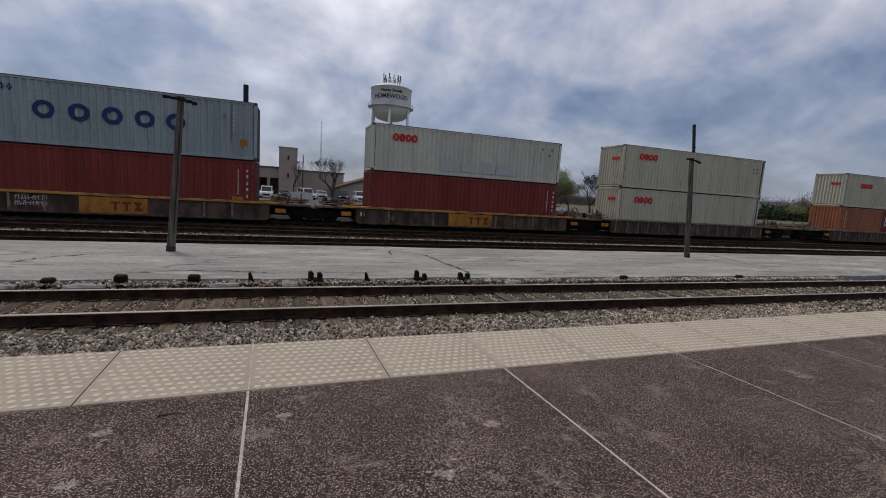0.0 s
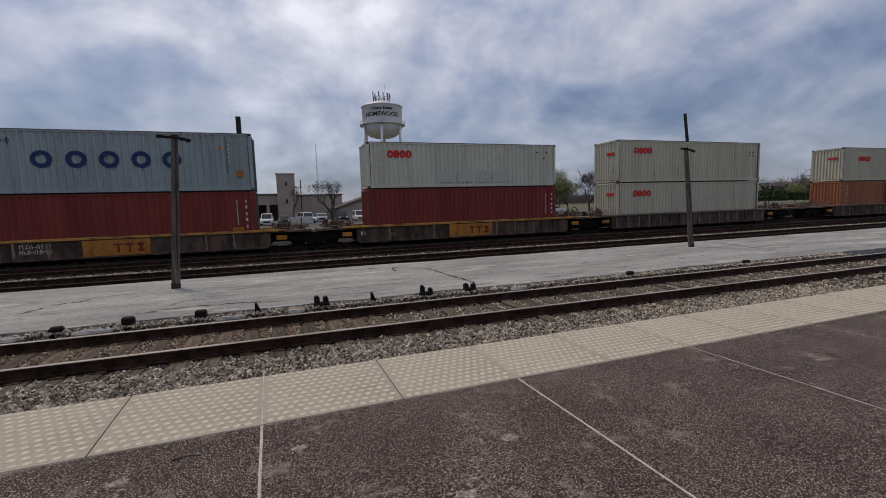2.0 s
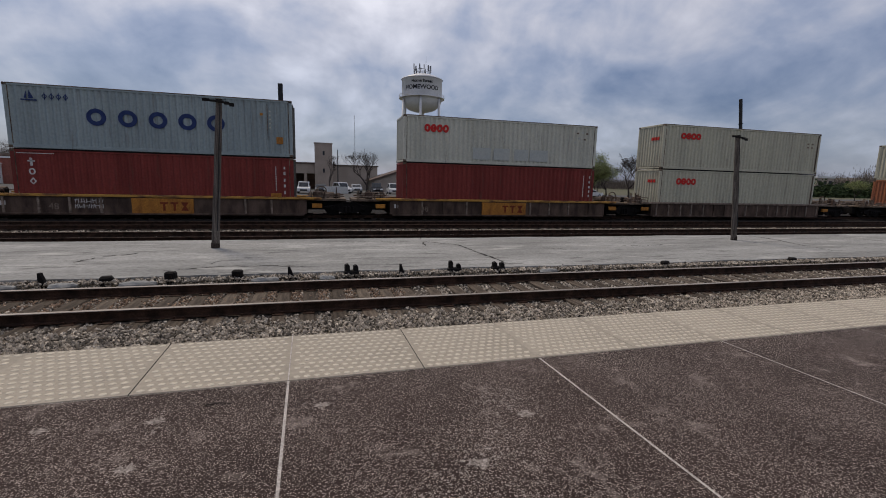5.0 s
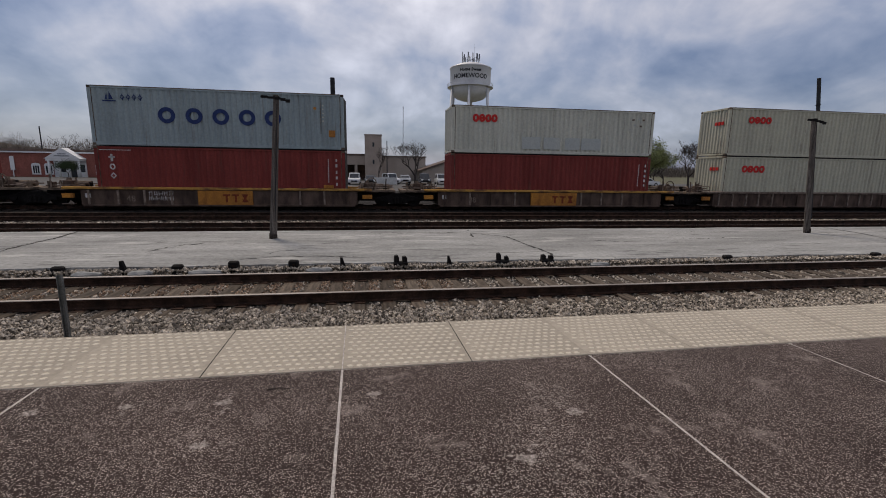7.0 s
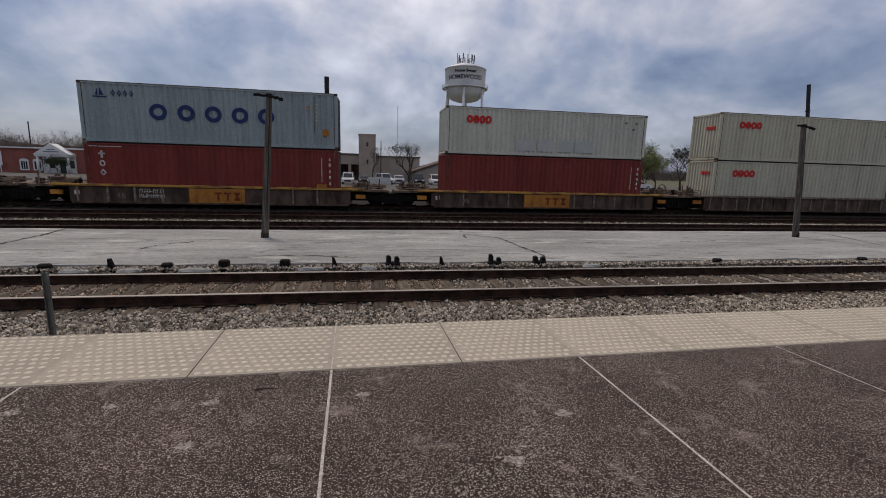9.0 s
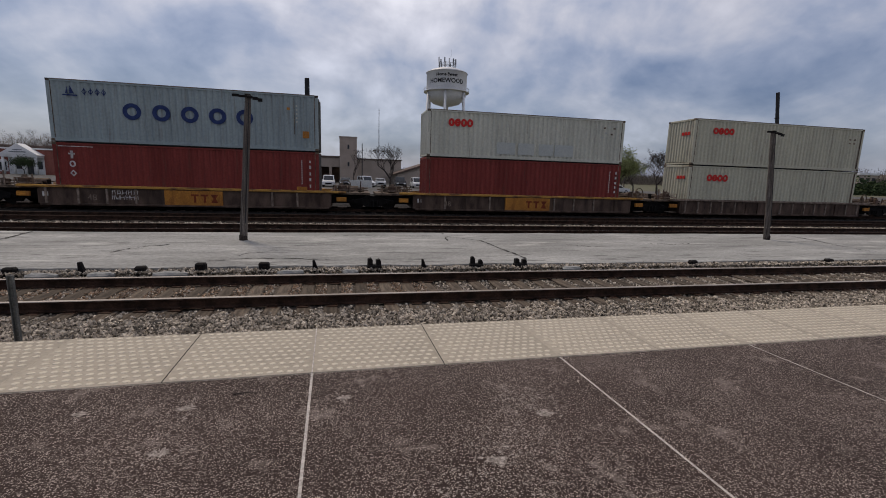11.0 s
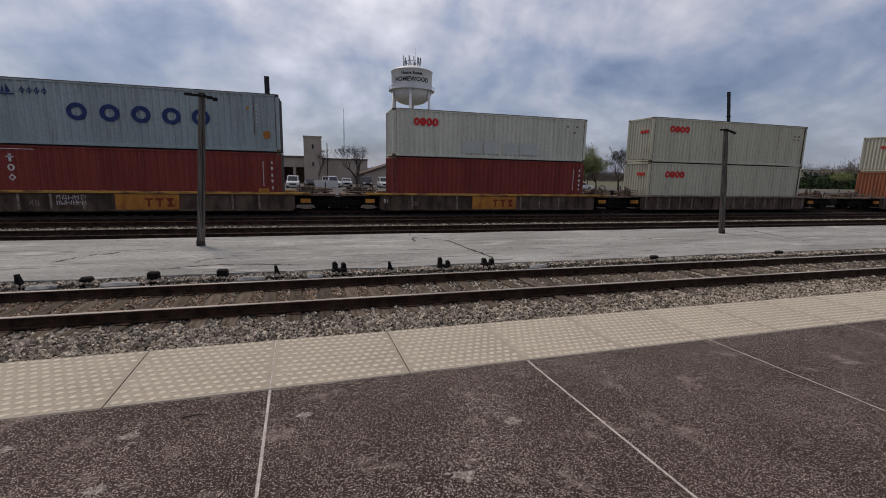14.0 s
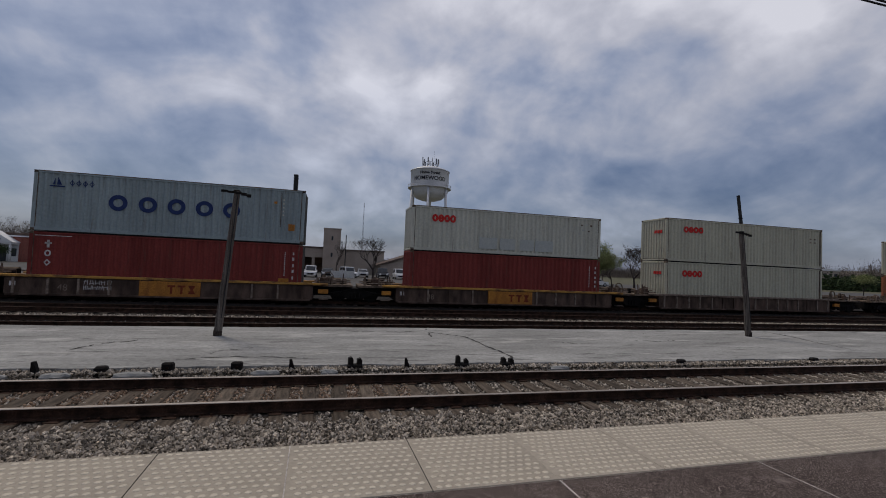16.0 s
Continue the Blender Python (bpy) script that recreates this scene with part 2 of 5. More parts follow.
M_CARRIB = material("car_rib_paint", (0.26, 0.20, 0.16), (0.12, 0.09, 0.07), scale=4, fine=25, rough=0.75)
M_YELLOW = material("worn_yellow_paint", (0.46, 0.245, 0.06), (0.17, 0.09, 0.045), scale=1.8, fine=22, rough=0.65, streak=(1, 1, 3), spread=(0.36, 0.55))
M_PLATE = material("yellow_logo_plate", (0.47, 0.20, 0.038), (0.28, 0.115, 0.03), scale=3, fine=25, rough=0.6, streak=(1, 1, 0.4))
M_PLATEMARK = material("rust_red_marking", (0.20, 0.045, 0.02), (0.14, 0.035, 0.02), scale=5, fine=30)
M_REDC = material("maroon_container_paint", (0.212, 0.045, 0.038), (0.158, 0.033, 0.028), scale=1.2, fine=12, rough=0.66, streak=(1.5, 1, 0.25), grain=0.14, bump=0.05)
M_BLUEC = material("pale_blue_grey_paint", (0.265, 0.318, 0.325), (0.215, 0.258, 0.265), scale=0.9, fine=9, rough=0.55, streak=(1.6, 1, 0.25), grain=0.10, bump=0.05)
M_GREYC = material("pale_grey_green_paint", (0.51, 0.505, 0.425), (0.43, 0.425, 0.355), scale=0.9, fine=9, rough=0.55, streak=(1.6, 1, 0.25), grain=0.10, bump=0.05)
M_TANC = material("warm_grey_paint", (0.465, 0.445, 0.335), (0.395, 0.375, 0.285), scale=0.9, fine=9, rough=0.55, streak=(1.6, 1, 0.25), grain=0.10, bump=0.05)
M_ORANGEC = material("orange_rust_container_paint", (0.33, 0.105, 0.035), (0.22, 0.07, 0.03), scale=1.2, fine=12, rough=0.55, streak=(1.5, 1, 0.25))
for m_ in (M_REDC, M_BLUEC, M_GREYC, M_TANC):
    add_streaks(m_, (0.10, 0.065, 0.05), 1.3, (5.0, 1, 0.35), 0.58, 0.72, 0.55)
    add_streaks(m_, (0.07, 0.055, 0.048), 3.5, (2.2, 1, 0.8), 0.66, 0.74, 0.5)
M_WHITEC = material("faded_white_paint", (0.55, 0.55, 0.53), (0.42, 0.42, 0.41), scale=1.0, fine=12, rough=0.55)
M_RUSTTRIM = material("grimy_edge_steel", (0.20, 0.15, 0.11), (0.06, 0.045, 0.036), scale=3, fine=25)
M_NAVY = material("navy_marking", (0.030, 0.048, 0.135), (0.022, 0.036, 0.105), scale=4, fine=30, grain=0.2, bump=0)
M_REDMARK = material("red_marking", (0.56, 0.038, 0.035), (0.44, 0.035, 0.032), scale=4, fine=30, grain=0.15, bump=0)
M_WHITEMARK = material("white_marking", (0.62, 0.60, 0.58), (0.42, 0.38, 0.37), scale=6, fine=40, grain=0.2, bump=0)
M_FADED = material("faded_blue_grey_patch", (0.44, 0.455, 0.42), (0.39, 0.41, 0.395), scale=2, fine=10, grain=0.08, bump=0)
M_BLACKMARK = material("black_marking", (0.03, 0.03, 0.035), (0.02, 0.02, 0.025), scale=4, fine=30, bump=0)
M_TANK = material("white_tank_paint", (0.66, 0.66, 0.66), (0.55, 0.55, 0.56), scale=0.15, fine=1.5, rough=0.5, grain=0.06, bump=0)
M_TANKDARK = material("grey_tank_steel", (0.22, 0.23, 0.25), (0.16, 0.165, 0.18), scale=0.5, fine=4, rough=0.6)
M_TANWALL = material("tan_masonry", (0.37, 0.305, 0.258), (0.29, 0.238, 0.2), scale=0.4, fine=6, rough=0.9, grain=0.12)
M_TANWALL2 = material("beige_siding", (0.37, 0.315, 0.268), (0.29, 0.245, 0.21), scale=0.3, fine=5, grain=0.1)
M_ROOF = material("dark_shingle_roof", (0.13, 0.095, 0.08), (0.075, 0.056, 0.048), scale=0.8, fine=8)
M_BRICK = material("red_brick_wall", (0.27, 0.10, 0.08), (0.20, 0.075, 0.06), scale=0.8, fine=9, rough=0.9)
M_TRIMW = material("white_trim", (0.68, 0.68, 0.68), (0.58, 0.58, 0.58), scale=0.7, fine=7, grain=0.08)
M_GLASS = material("dark_window_glass", (0.03, 0.035, 0.042), (0.02, 0.022, 0.026), scale=1, fine=5, rough=0.12, bump=0)
M_ASPHALT = material("car_park_asphalt", (0.095, 0.092, 0.09), (0.065, 0.063, 0.062), scale=0.4, fine=7)
M_EARTH = material("ground_earth", (0.13, 0.12, 0.085), (0.07, 0.075, 0.045), scale=0.25, fine=4, rough=0.95)
M_BARK = material("bare_bark", (0.06, 0.048, 0.043), (0.03, 0.025, 0.022), scale=3, fine=20)
M_HILL = material("far_wooded_rise", (0.14, 0.118, 0.10), (0.085, 0.073, 0.062), scale=0.08, fine=0.9, rough=0.95, bump=0, grain=0.35)
M_TWIG = material("far_twigs", (0.15, 0.128, 0.11), (0.11, 0.094, 0.082), scale=0.1, fine=2, bump=0, island=0.4)
M_LEAF = material("spring_leaves", (0.27, 0.295, 0.12), (0.16, 0.185, 0.08), scale=0.5, fine=6, bump=0, island=0.45)
M_SHRUB = material("shrub_leaves", (0.045, 0.066, 0.028), (0.028, 0.042, 0.019), scale=0.8, fine=6, bump=0, island=0.45)
M_CARWHITE = material("white_car_paint", (0.70, 0.70, 0.70), (0.64, 0.64, 0.64), scale=1, fine=5, rough=0.3, grain=0.03, bump=0)
M_CARSILVER = material("silver_car_paint", (0.36, 0.37, 0.39), (0.31, 0.32, 0.34), scale=1, fine=5, rough=0.3, metal=0.4, grain=0.03, bump=0)
M_CARDARK = material("dark_car_paint", (0.045, 0.048, 0.055), (0.035, 0.037, 0.042), scale=1, fine=5, rough=0.25, grain=0.03, bump=0)
M_CARRED = material("red_car_paint", (0.20, 0.03, 0.03), (0.16, 0.025, 0.025), scale=1, fine=5, rough=0.3, grain=0.03, bump=0)
M_TYRE = material("tyre_rubber", (0.025, 0.025, 0.025), (0.018, 0.018, 0.018), scale=5, fine=30, rough=0.85)


# ---- building helpers ----
def part(name, bm, mat, parent=None, label="", smooth=False):
    """Link a bmesh as one mesh object under a thing or a part."""
    me = bpy.data.meshes.new(name)
    bm.to_mesh(me)
    bm.free()
    me.materials.append(mat)
    if smooth:
        me.shade_smooth()
    ob = new(name, me)
    if parent is not None:
        ob.parent = parent
    if label:
        tagged(ob, label)
    return ob


def thing(name, x, y, z, label, category, group="", rz=0.0):
    ob = new(name)
    ob.empty_display_size = 0.2
    ob.matrix_basis = pose(x, y, z, 0, 0, rz)
    return tagged(ob, label, category, group)


def box(bm, x0, x1, y0, y1, z0, z1, bevel=0.0):
    vs = [bm.verts.new((x, y, z)) for x in (x0, x1) for y in (y0, y1) for z in (z0, z1)]
    fs = [bm.faces.new([vs[i] for i in q]) for q in ((0, 1, 3, 2), (4, 6, 7, 5), (0, 4, 5, 1), (2, 3, 7, 6), (0, 2, 6, 4), (1, 5, 7, 3))]
    if bevel:
        edges = list({e for f in fs for e in f.edges})
        bmesh.ops.bevel(bm, geom=edges, offset=bevel, segments=1, affect="EDGES", profile=0.5)
    return bm


def boxed(*a, **k):
    return box(bmesh.new(), *a, **k)


def tube(bm, a, b, ra, rb=None, sides=8, cap=True):
    a, b = Vector(a), Vector(b)
    rb = ra if rb is None else rb
    q = (b - a).to_track_quat("Z", "Y")
    rings = []
    for c, r in ((a, ra), (b, rb)):
        rings.append([bm.verts.new(c + q @ Vector((r * math.cos(2 * math.pi * i / sides), r * math.sin(2 * math.pi * i / sides), 0))) for i in range(sides)])
    for i in range(sides):
        j = (i + 1) % sides
        bm.faces.new((rings[0][i], rings[0][j], rings[1][j], rings[1][i]))
    if cap:
        bm.faces.new(rings[0][::-1])
        bm.faces.new(rings[1])
    return bm


def lathe(bm, profile, sides=32, centre=(0, 0, 0)):
    """Spin (radius, height) pairs about the upright axis."""
    rings = []
    for r, z in profile:
        rings.append([bm.verts.new((centre[0] + r * math.cos(2 * math.pi * i / sides), centre[1] + r * math.sin(2 * math.pi * i / sides), centre[2] + z)) for i in range(sides)])
    for p, q in zip(rings, rings[1:]):
        for i in range(sides):
            j = (i + 1) % sides
            bm.faces.new((p[i], p[j], q[j], q[i]))
    return bm


def prism(bm, outline, y0, y1):
    """An (x, z) outline pushed from y0 to y1."""
    f = [bm.verts.new((x, y0, z)) for x, z in outline]
    g = [bm.verts.new((x, y1, z)) for x, z in outline]
    bm.faces.new(f)
    bm.faces.new(g[::-1])
    for i in range(len(f)):
        j = (i + 1) % len(f)
        bm.faces.new((f[j], f[i], g[i], g[j]))
    return bm


def ring_shape(bm, cx, cz, rx, rz, wx, y0, y1, n=28):
    """A flat oval ring standing in the x-z plane."""
    o, i_ = [], []
    for k in range(n):
        c, s = math.cos(2 * math.pi * k / n), math.sin(2 * math.pi * k / n)
        o.append((bm.verts.new((cx + rx * c, y0, cz + rz * s)), bm.verts.new((cx + rx * c, y1, cz + rz * s))))
        i_.append((bm.verts.new((cx + (rx - wx) * c, y0, cz + (rz - wx) * s)), bm.verts.new((cx + (rx - wx) * c, y1, cz + (rz - wx) * s))))
    for k in range(n):
        j = (k + 1) % n
        bm.faces.new((o[k][0], o[j][0], i_[j][0], i_[k][0]))
        bm.faces.new((o[k][0], o[k][1], o[j][1], o[j][0]))
        bm.faces.new((i_[k][0], i_[j][0], i_[j][1], i_[k][1]))
    return bm


def pieces(name, base_v, base_f, places, mat, scales, seed, parent=None):
    """Many small solids joined in one mesh: turned, scaled copies of one shape with a jitter."""
    rng = np.random.default_rng(seed)
    nb, cnt = len(base_v), len(places)
    v = np.repeat(np.asarray(base_v, float)[None], cnt, 0)
    v = v * (1 + rng.uniform(-0.28, 0.28, (cnt, nb, 1)))
    v = v * scales[:, None, :]
    ang = rng.uniform(0, 2 * np.pi, cnt)
    tilt = rng.uniform(-0.6, 0.6, cnt)
    c, s = np.cos(tilt), np.sin(tilt)
    x, y, z = v[..., 0], v[..., 1] * c[:, None] - v[..., 2] * s[:, None], v[..., 1] * s[:, None] + v[..., 2] * c[:, None]
    c, s = np.cos(ang)[:, None], np.sin(ang)[:, None]
    v = np.stack([x * c - y * s, x * s + y * c, z], -1) + np.asarray(places)[:, None]
    f = np.asarray(base_f)[None] + (np.arange(cnt) * nb)[:, None, None]
    me = bpy.data.meshes.new(name)
    fl = f.reshape(-1)
    k = f.shape[2]
    me.vertices.add(cnt * nb)
    me.vertices.foreach_set("co", v.reshape(-1))
    me.loops.add(len(fl))
    me.loops.foreach_set("vertex_index", fl.astype(np.int32))
    me.polygons.add(len(fl) // k)
    me.polygons.foreach_set("loop_start", np.arange(0, len(fl), k, dtype=np.int32))
    me.update()
    me.validate()
    me.shade_flat()
    me.materials.append(mat)
    ob = new(name, me)
    if parent is not None:
        ob.parent = parent
    return ob


def ico():
    bm = bmesh.new()
    bmesh.ops.create_icosphere(bm, subdivisions=1, radius=1)
    bm.verts.ensure_lookup_table()
    v, f = [tuple(a.co) for a in bm.verts], [[a.index for a in p.verts] for p in bm.faces]
    bm.free()
    return v, f


OCT_V = [(1, 0, 0), (-1, 0, 0), (0, 1, 0), (0, -1, 0), (0, 0, 1), (0, 0, -1)]
OCT_F = [(0, 2, 4), (2, 1, 4), (1, 3, 4), (3, 0, 4), (2, 0, 5), (1, 2, 5), (3, 1, 5), (0, 3, 5)]
RAIL_Z, TIE_Z = -0.33, -0.49


# ---- ground ----
def sheet(name, x0, x1, y0, y1, z, nx, ny, mat, amp=0.0, freq=1.0, label=""):
    bm = bmesh.new()
    grid = [[bm.verts.new((x0 + (x1 - x0) * i / nx, y0 + (y1 - y0) * j / ny, z + (amp * noise.noise(Vector((i * 7.31, j * 3.17, 0)) * freq) if amp else 0))) for j in range(ny + 1)] for i in range(nx + 1)]
    for i in range(nx):
        for j in range(ny):
            bm.faces.new((grid[i][j], grid[i + 1][j], grid[i + 1][j + 1], grid[i][j + 1]))
    return tagged(part(name, bm, mat, None, "", smooth=True), label, "", "", "structure")


sheet("ground", -2500, 2500, -400, 4000, -0.72, 40, 40, M_EARTH, label="flat earth and dry grass ground round the railway")
sheet("ground_ballast_bed", -70, 130, 4.3, 9.75, -0.525, 400, 22, M_BED, 0.035, 0.9, "grey crushed-stone bed under the near track")
# runs back past the train so the painted shade shows beneath the cars
sheet("ground_ballast_bed_far", -90, 170, 14.9, 37.2, -0.545, 260, 50, M_BED_FAR, 0.05, 0.9, "dark crushed-stone bed under the far tracks, train's shade painted in")
sheet("road_car_park", -140, 160, 37.0, 96.0, -0.66, 20, 10, M_ASPHALT, label="grey asphalt car park behind the railway")

# ---- station platform ----
JOINTS = [-24.6, -22.4, -20.2, -18.0, -15.8, -13.6, -11.4, -9.2, -6.98, -4.76, -2.53, -0.295, 1.985, 4.245] + [4.245 + 2.22 * k for k in range(1, 18)]
T_IN, T_OUT = 3.60, 4.69
SPLATS = [(-1.11, 3.17, 0.07, 1), (-0.04, 3.14, 0.065, 2), (-1.11, 2.65, 0.07, 3), (-1.76, 3.20, 0.06, 4), (0.82, 2.22, 0.08, 5), (1.36, 2.67, 0.075, 6), (-2.35, 3.21, 0.07, 7)]
platform = thing("platform", 0, 0, 0, "dark brown exposed-aggregate station platform with pale joints", "platform")
platform["kind"] = "structure"
# the platform runs and slopes at a slight angle to the tracks
SKEW = pose(0.1112, -0.0131, 0.0431, -0.253, 0.522, 1.823)
platform.matrix_basis = SKEW
part("foundation", boxed(JOINTS[0], JOINTS[-1], -9.0, T_OUT - 0.01, -0.72, -0.10), M_PLATSIDE, platform)
for a, b in zip(JOINTS, JOINTS[1:]):
    part("paving_slab", boxed(a + 0.0095, b - 0.0095, -9.0, T_IN - 0.004, -0.10, 0.0, bevel=0.004), M_PLAT, platform)
    part("joint_seal", boxed(b - 0.009, b + 0.009, -9.0, T_IN - 0.004, -0.09, -0.0025), M_SEAL, platform, "pale grey joint sealant strip")
part("edge_seal", boxed(JOINTS[0], JOINTS[-1], T_IN - 0.004, T_IN + 0.004, -0.09, -0.004), M_SEAL, platform)

# pale splats and a dropped twig on the slabs
for sx, sy, sr, sd in SPLATS:
    rr = random.Random(sd)
    bm_ = bmesh.new()
    bm_.faces.new([bm_.verts.new((sx + sr * math.cos(2 * math.pi * k / 40) * rr.uniform(0.35, 1.15), sy + 0.8 * sr * math.sin(2 * math.pi * k / 40) * rr.uniform(0.35, 1.15), 0.0015)) for k in range(40)])
    for j in range(16):
        a_, d_, q_ = rr.uniform(0, 6.28), sr * rr.uniform(1.1, 2.4), sr * rr.uniform(0.04, 0.16)
        bm_.faces.new([bm_.verts.new((sx + d_ * math.cos(a_) + q_ * math.cos(2 * math.pi * k / 7), sy + d_ * math.sin(a_) + q_ * math.sin(2 * math.pi * k / 7), 0.0015)) for k in range(7)])
    part("splat", bm_, M_SPLAT, platform, "pale dried splat")
rng_w = np.random.default_rng(31)
for wx, wy, wr, wn_ in ((1.25, 2.90, 0.17, 260), (0.85, 2.22, 0.22, 300), (0.55, 1.95, 0.16, 160), (1.02, 2.50, 0.12, 80)):
    bm_ = bmesh.new()
    for dx, dy in rng_w.normal(0, wr, (wn_, 2)):
        q_ = rng_w.uniform(0.003, 0.009)
        bm_.faces.new([bm_.verts.new((wx + dx + q_ * math.cos(2 * math.pi * k / 6), wy + 0.7 * dy + q_ * math.sin(2 * math.pi * k / 6), 0.0016)) for k in range(6)])
    part("wear_patch", bm_, M_SPLAT, platform, "patch of pale worn pebbles")
twig = tube(bmesh.new(), (-0.84, 3.30, 0.012), (-0.75, 3.32, 0.010), 0.007, 0.005, 6)
tube(twig, (-0.75, 3.32, 0.010), (-0.67, 3.295, 0.009), 0.005, 0.003, 6)
tagged(part("twig", twig, M_BARK), "small dark dropped twig on the platform", "twig").matrix_basis = SKEW

# ---- tactile edge strip: panels with rows of domes ----
strip = thing("tactile_strip", 0, 0, 0, "cream tactile warning strip of domed panels at the platform edge", "tactile strip")
strip["kind"] = "structure"
strip.matrix_basis = SKEW


def panel_mesh(width):
    bm = boxed(0.002, width - 0.002, T_IN + 0.005, T_OUT, -0.10, 0.003, bevel=0.003)
    me = bpy.data.meshes.new("tactile_panel")
    cols, rows = 14, 12
    flat_faces = set(bm.faces)
    for j in range(rows):
        for i in range(cols):
            x = (i + (0.27 if j % 2 else 0.77)) * width / cols
            if x > width - 0.04 or x < 0.04:
                continue
            y = T_IN + 0.055 + j * (T_OUT - T_IN - 0.11) / (rows - 1)
            lathe(bm, [(0.027, 0.0), (0.023, 0.004), (0.016, 0.0055)], 8, (x, y, 0.003))
            bm.verts.ensure_lookup_table()
            bm.faces.new([bm.verts[k] for k in range(len(bm.verts) - 8, len(bm.verts))])
    for f in bm.faces:
        f.material_index = 0 if f in flat_faces else 1
    bm.to_mesh(me)
    bm.free()
    me.materials.append(M_TACT)
    me.materials.append(M_DOME)
    return me


wide = panel_mesh(1.0)
for a, b in zip(JOINTS, JOINTS[1:]):
    worn = -2.0 < b < 1.0
    part("panel_seal", boxed(b - 0.005, b + 0.005, T_IN + 0.005, T_OUT - 0.002, -0.05, 0.005 if worn else 0.0035), M_SEAL if worn else M_TACT, strip)
    open_gap = -2.0 < (a + b) / 2 < 1.5
    part("panel_gap", boxed((a + b) / 2 - 0.0024, (a + b) / 2 + 0.0024, T_IN + 0.005, T_OUT - 0.002, -0.05, 0.0042), M_CRACK if open_gap else M_TACT, strip, "dirt-filled gap between panels" if open_gap else "filled gap between panels")
for a, b in zip(JOINTS, JOINTS[1:]):
    for k in range(2):
        ob = new("tactile_panel", wide)
        ob.parent = strip
        ob.matrix_basis = Matrix.Translation((a + k * (b - a) / 2, 0, 0)) @ Matrix.Diagonal(((b - a) / 2, 1, 1, 1))

# ---- tracks ----
RAIL_PROFILE = [(-0.07, 0.0), (0.07, 0.0), (0.07, 0.012), (0.012, 0.03), (0.009, 0.115), (0.036, 0.125), (0.037, 0.152), (0.030, 0.160), (-0.030, 0.160), (-0.037, 0.152), (-0.036, 0.125), (-0.009, 0.115), (-0.012, 0.03), (-0.07, 0.012)]


def rail_mesh(x0, x1):
    bm = bmesh.new()
    n = max(2, int((x1 - x0) / 6))
    rings = [[bm.verts.new((x0 + (x1 - x0) * i / n, y, z)) for y, z in RAIL_PROFILE] for i in range(n + 1)]
    k = len(RAIL_PROFILE)
    for p, q in zip(rings, rings[1:]):
        for i in range(k):
            f = bm.faces.new((p[i], p[(i + 1) % k], q[(i + 1) % k], q[i]))
            if i in (6, 7, 8):
                f.material_index = 1
    bm.faces.new(rings[0])
    bm.faces.new(rings[-1][::-1])
    bmesh.ops.recalc_face_normals(bm, faces=bm.faces)
    me = bpy.data.meshes.new("rail")
    bm.to_mesh(me)
    bm.free()
    me.materials.append(M_RAIL)
    me.materials.append(M_RAILTOP)
    return me


RAIL_ME = rail_mesh(-90, 170)
RAIL_FAR_ME = RAIL_ME.copy()
RAIL_FAR_ME.materials.clear()
RAIL_FAR_ME.materials.append(M_RAIL)
RAIL_FAR_ME.materials.append(M_RAILTOP_FAR)
TIE_ME = bpy.data.meshes.new("tie")
bm_ = boxed(-0.115, 0.115, -1.28, 1.28, -0.16, 0.0, bevel=0.012)
bm_.to_mesh(TIE_ME)
bm_.free()
TIE_ME.materials.append(M_TIE)
# far ties take the darker timber with the shade in its colour
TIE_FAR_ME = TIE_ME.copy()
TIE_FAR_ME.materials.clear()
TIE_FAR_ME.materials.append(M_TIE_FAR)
PLATE_ME = bpy.data.meshes.new("tie_plate")
bm_ = boxed(-0.09, 0.09, -0.17, 0.17, 0.0, 0.014, bevel=0.004)
for sx in (-0.06, 0.06):
    for sy in (-0.1, 0.1):
        box(bm_, sx - 0.012, sx + 0.012, sy - 0.012, sy + 0.012, 0.014, 0.045)
bm_.to_mesh(PLATE_ME)
bm_.free()
PLATE_ME.materials.append(M_RAIL)


def track(centre, label, x0, x1, step, plates=True, seed=1):
    rng = random.Random(seed)
    t = thing("railway_track", 0, centre, TIE_Z, label, "railway track", "tracks")
    for s in (-0.75, 0.75):
        r = new("rail", RAIL_ME if plates else RAIL_FAR_ME)
        r.parent, r.location = t, (0, s, 0)
    x = x0
    while x < x1:
        tie = new("tie", TIE_ME if plates else TIE_FAR_ME)
        tie.parent = t
        tie.matrix_basis = pose(x + rng.uniform(-0.05, 0.05), rng.uniform(-0.07, 0.07), 0.004 - rng.uniform(0, 0.022), 0, 0, rng.uniform(-2.0, 2.0))
        if plates and -9 < x < 14:
            for s in (-0.75, 0.75):
                p = new("tie_plate", PLATE_ME)
                p.parent, p.location = t, (x, s, -0.012)
        x += step
    return t


track(8.09, "near railway track, rusty rails on weathered timber ties", -20, 60, 0.47, seed=3)
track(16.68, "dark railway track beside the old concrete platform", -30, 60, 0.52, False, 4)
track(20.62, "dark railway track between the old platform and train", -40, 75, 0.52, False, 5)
track(26.00, "dark railway track under the container train, shade painted into ties", -40, 75, 0.60, False, 6)

# ---- old concrete platform between the tracks ----
S0, S1, S_TOP = 9.70, 15.00, -0.315
old = thing("pavement_old_platform", 0, 0, 0, "cracked pale grey concrete island platform between tracks", "platform")
old["kind"] = "structure"


def edge_y(x, base, amp, seed):
    return base + amp * noise.noise(Vector((x * 0.8, seed, 0))) + amp * 0.6 * noise.noise(Vector((x * 3.1, seed + 5, 0)))


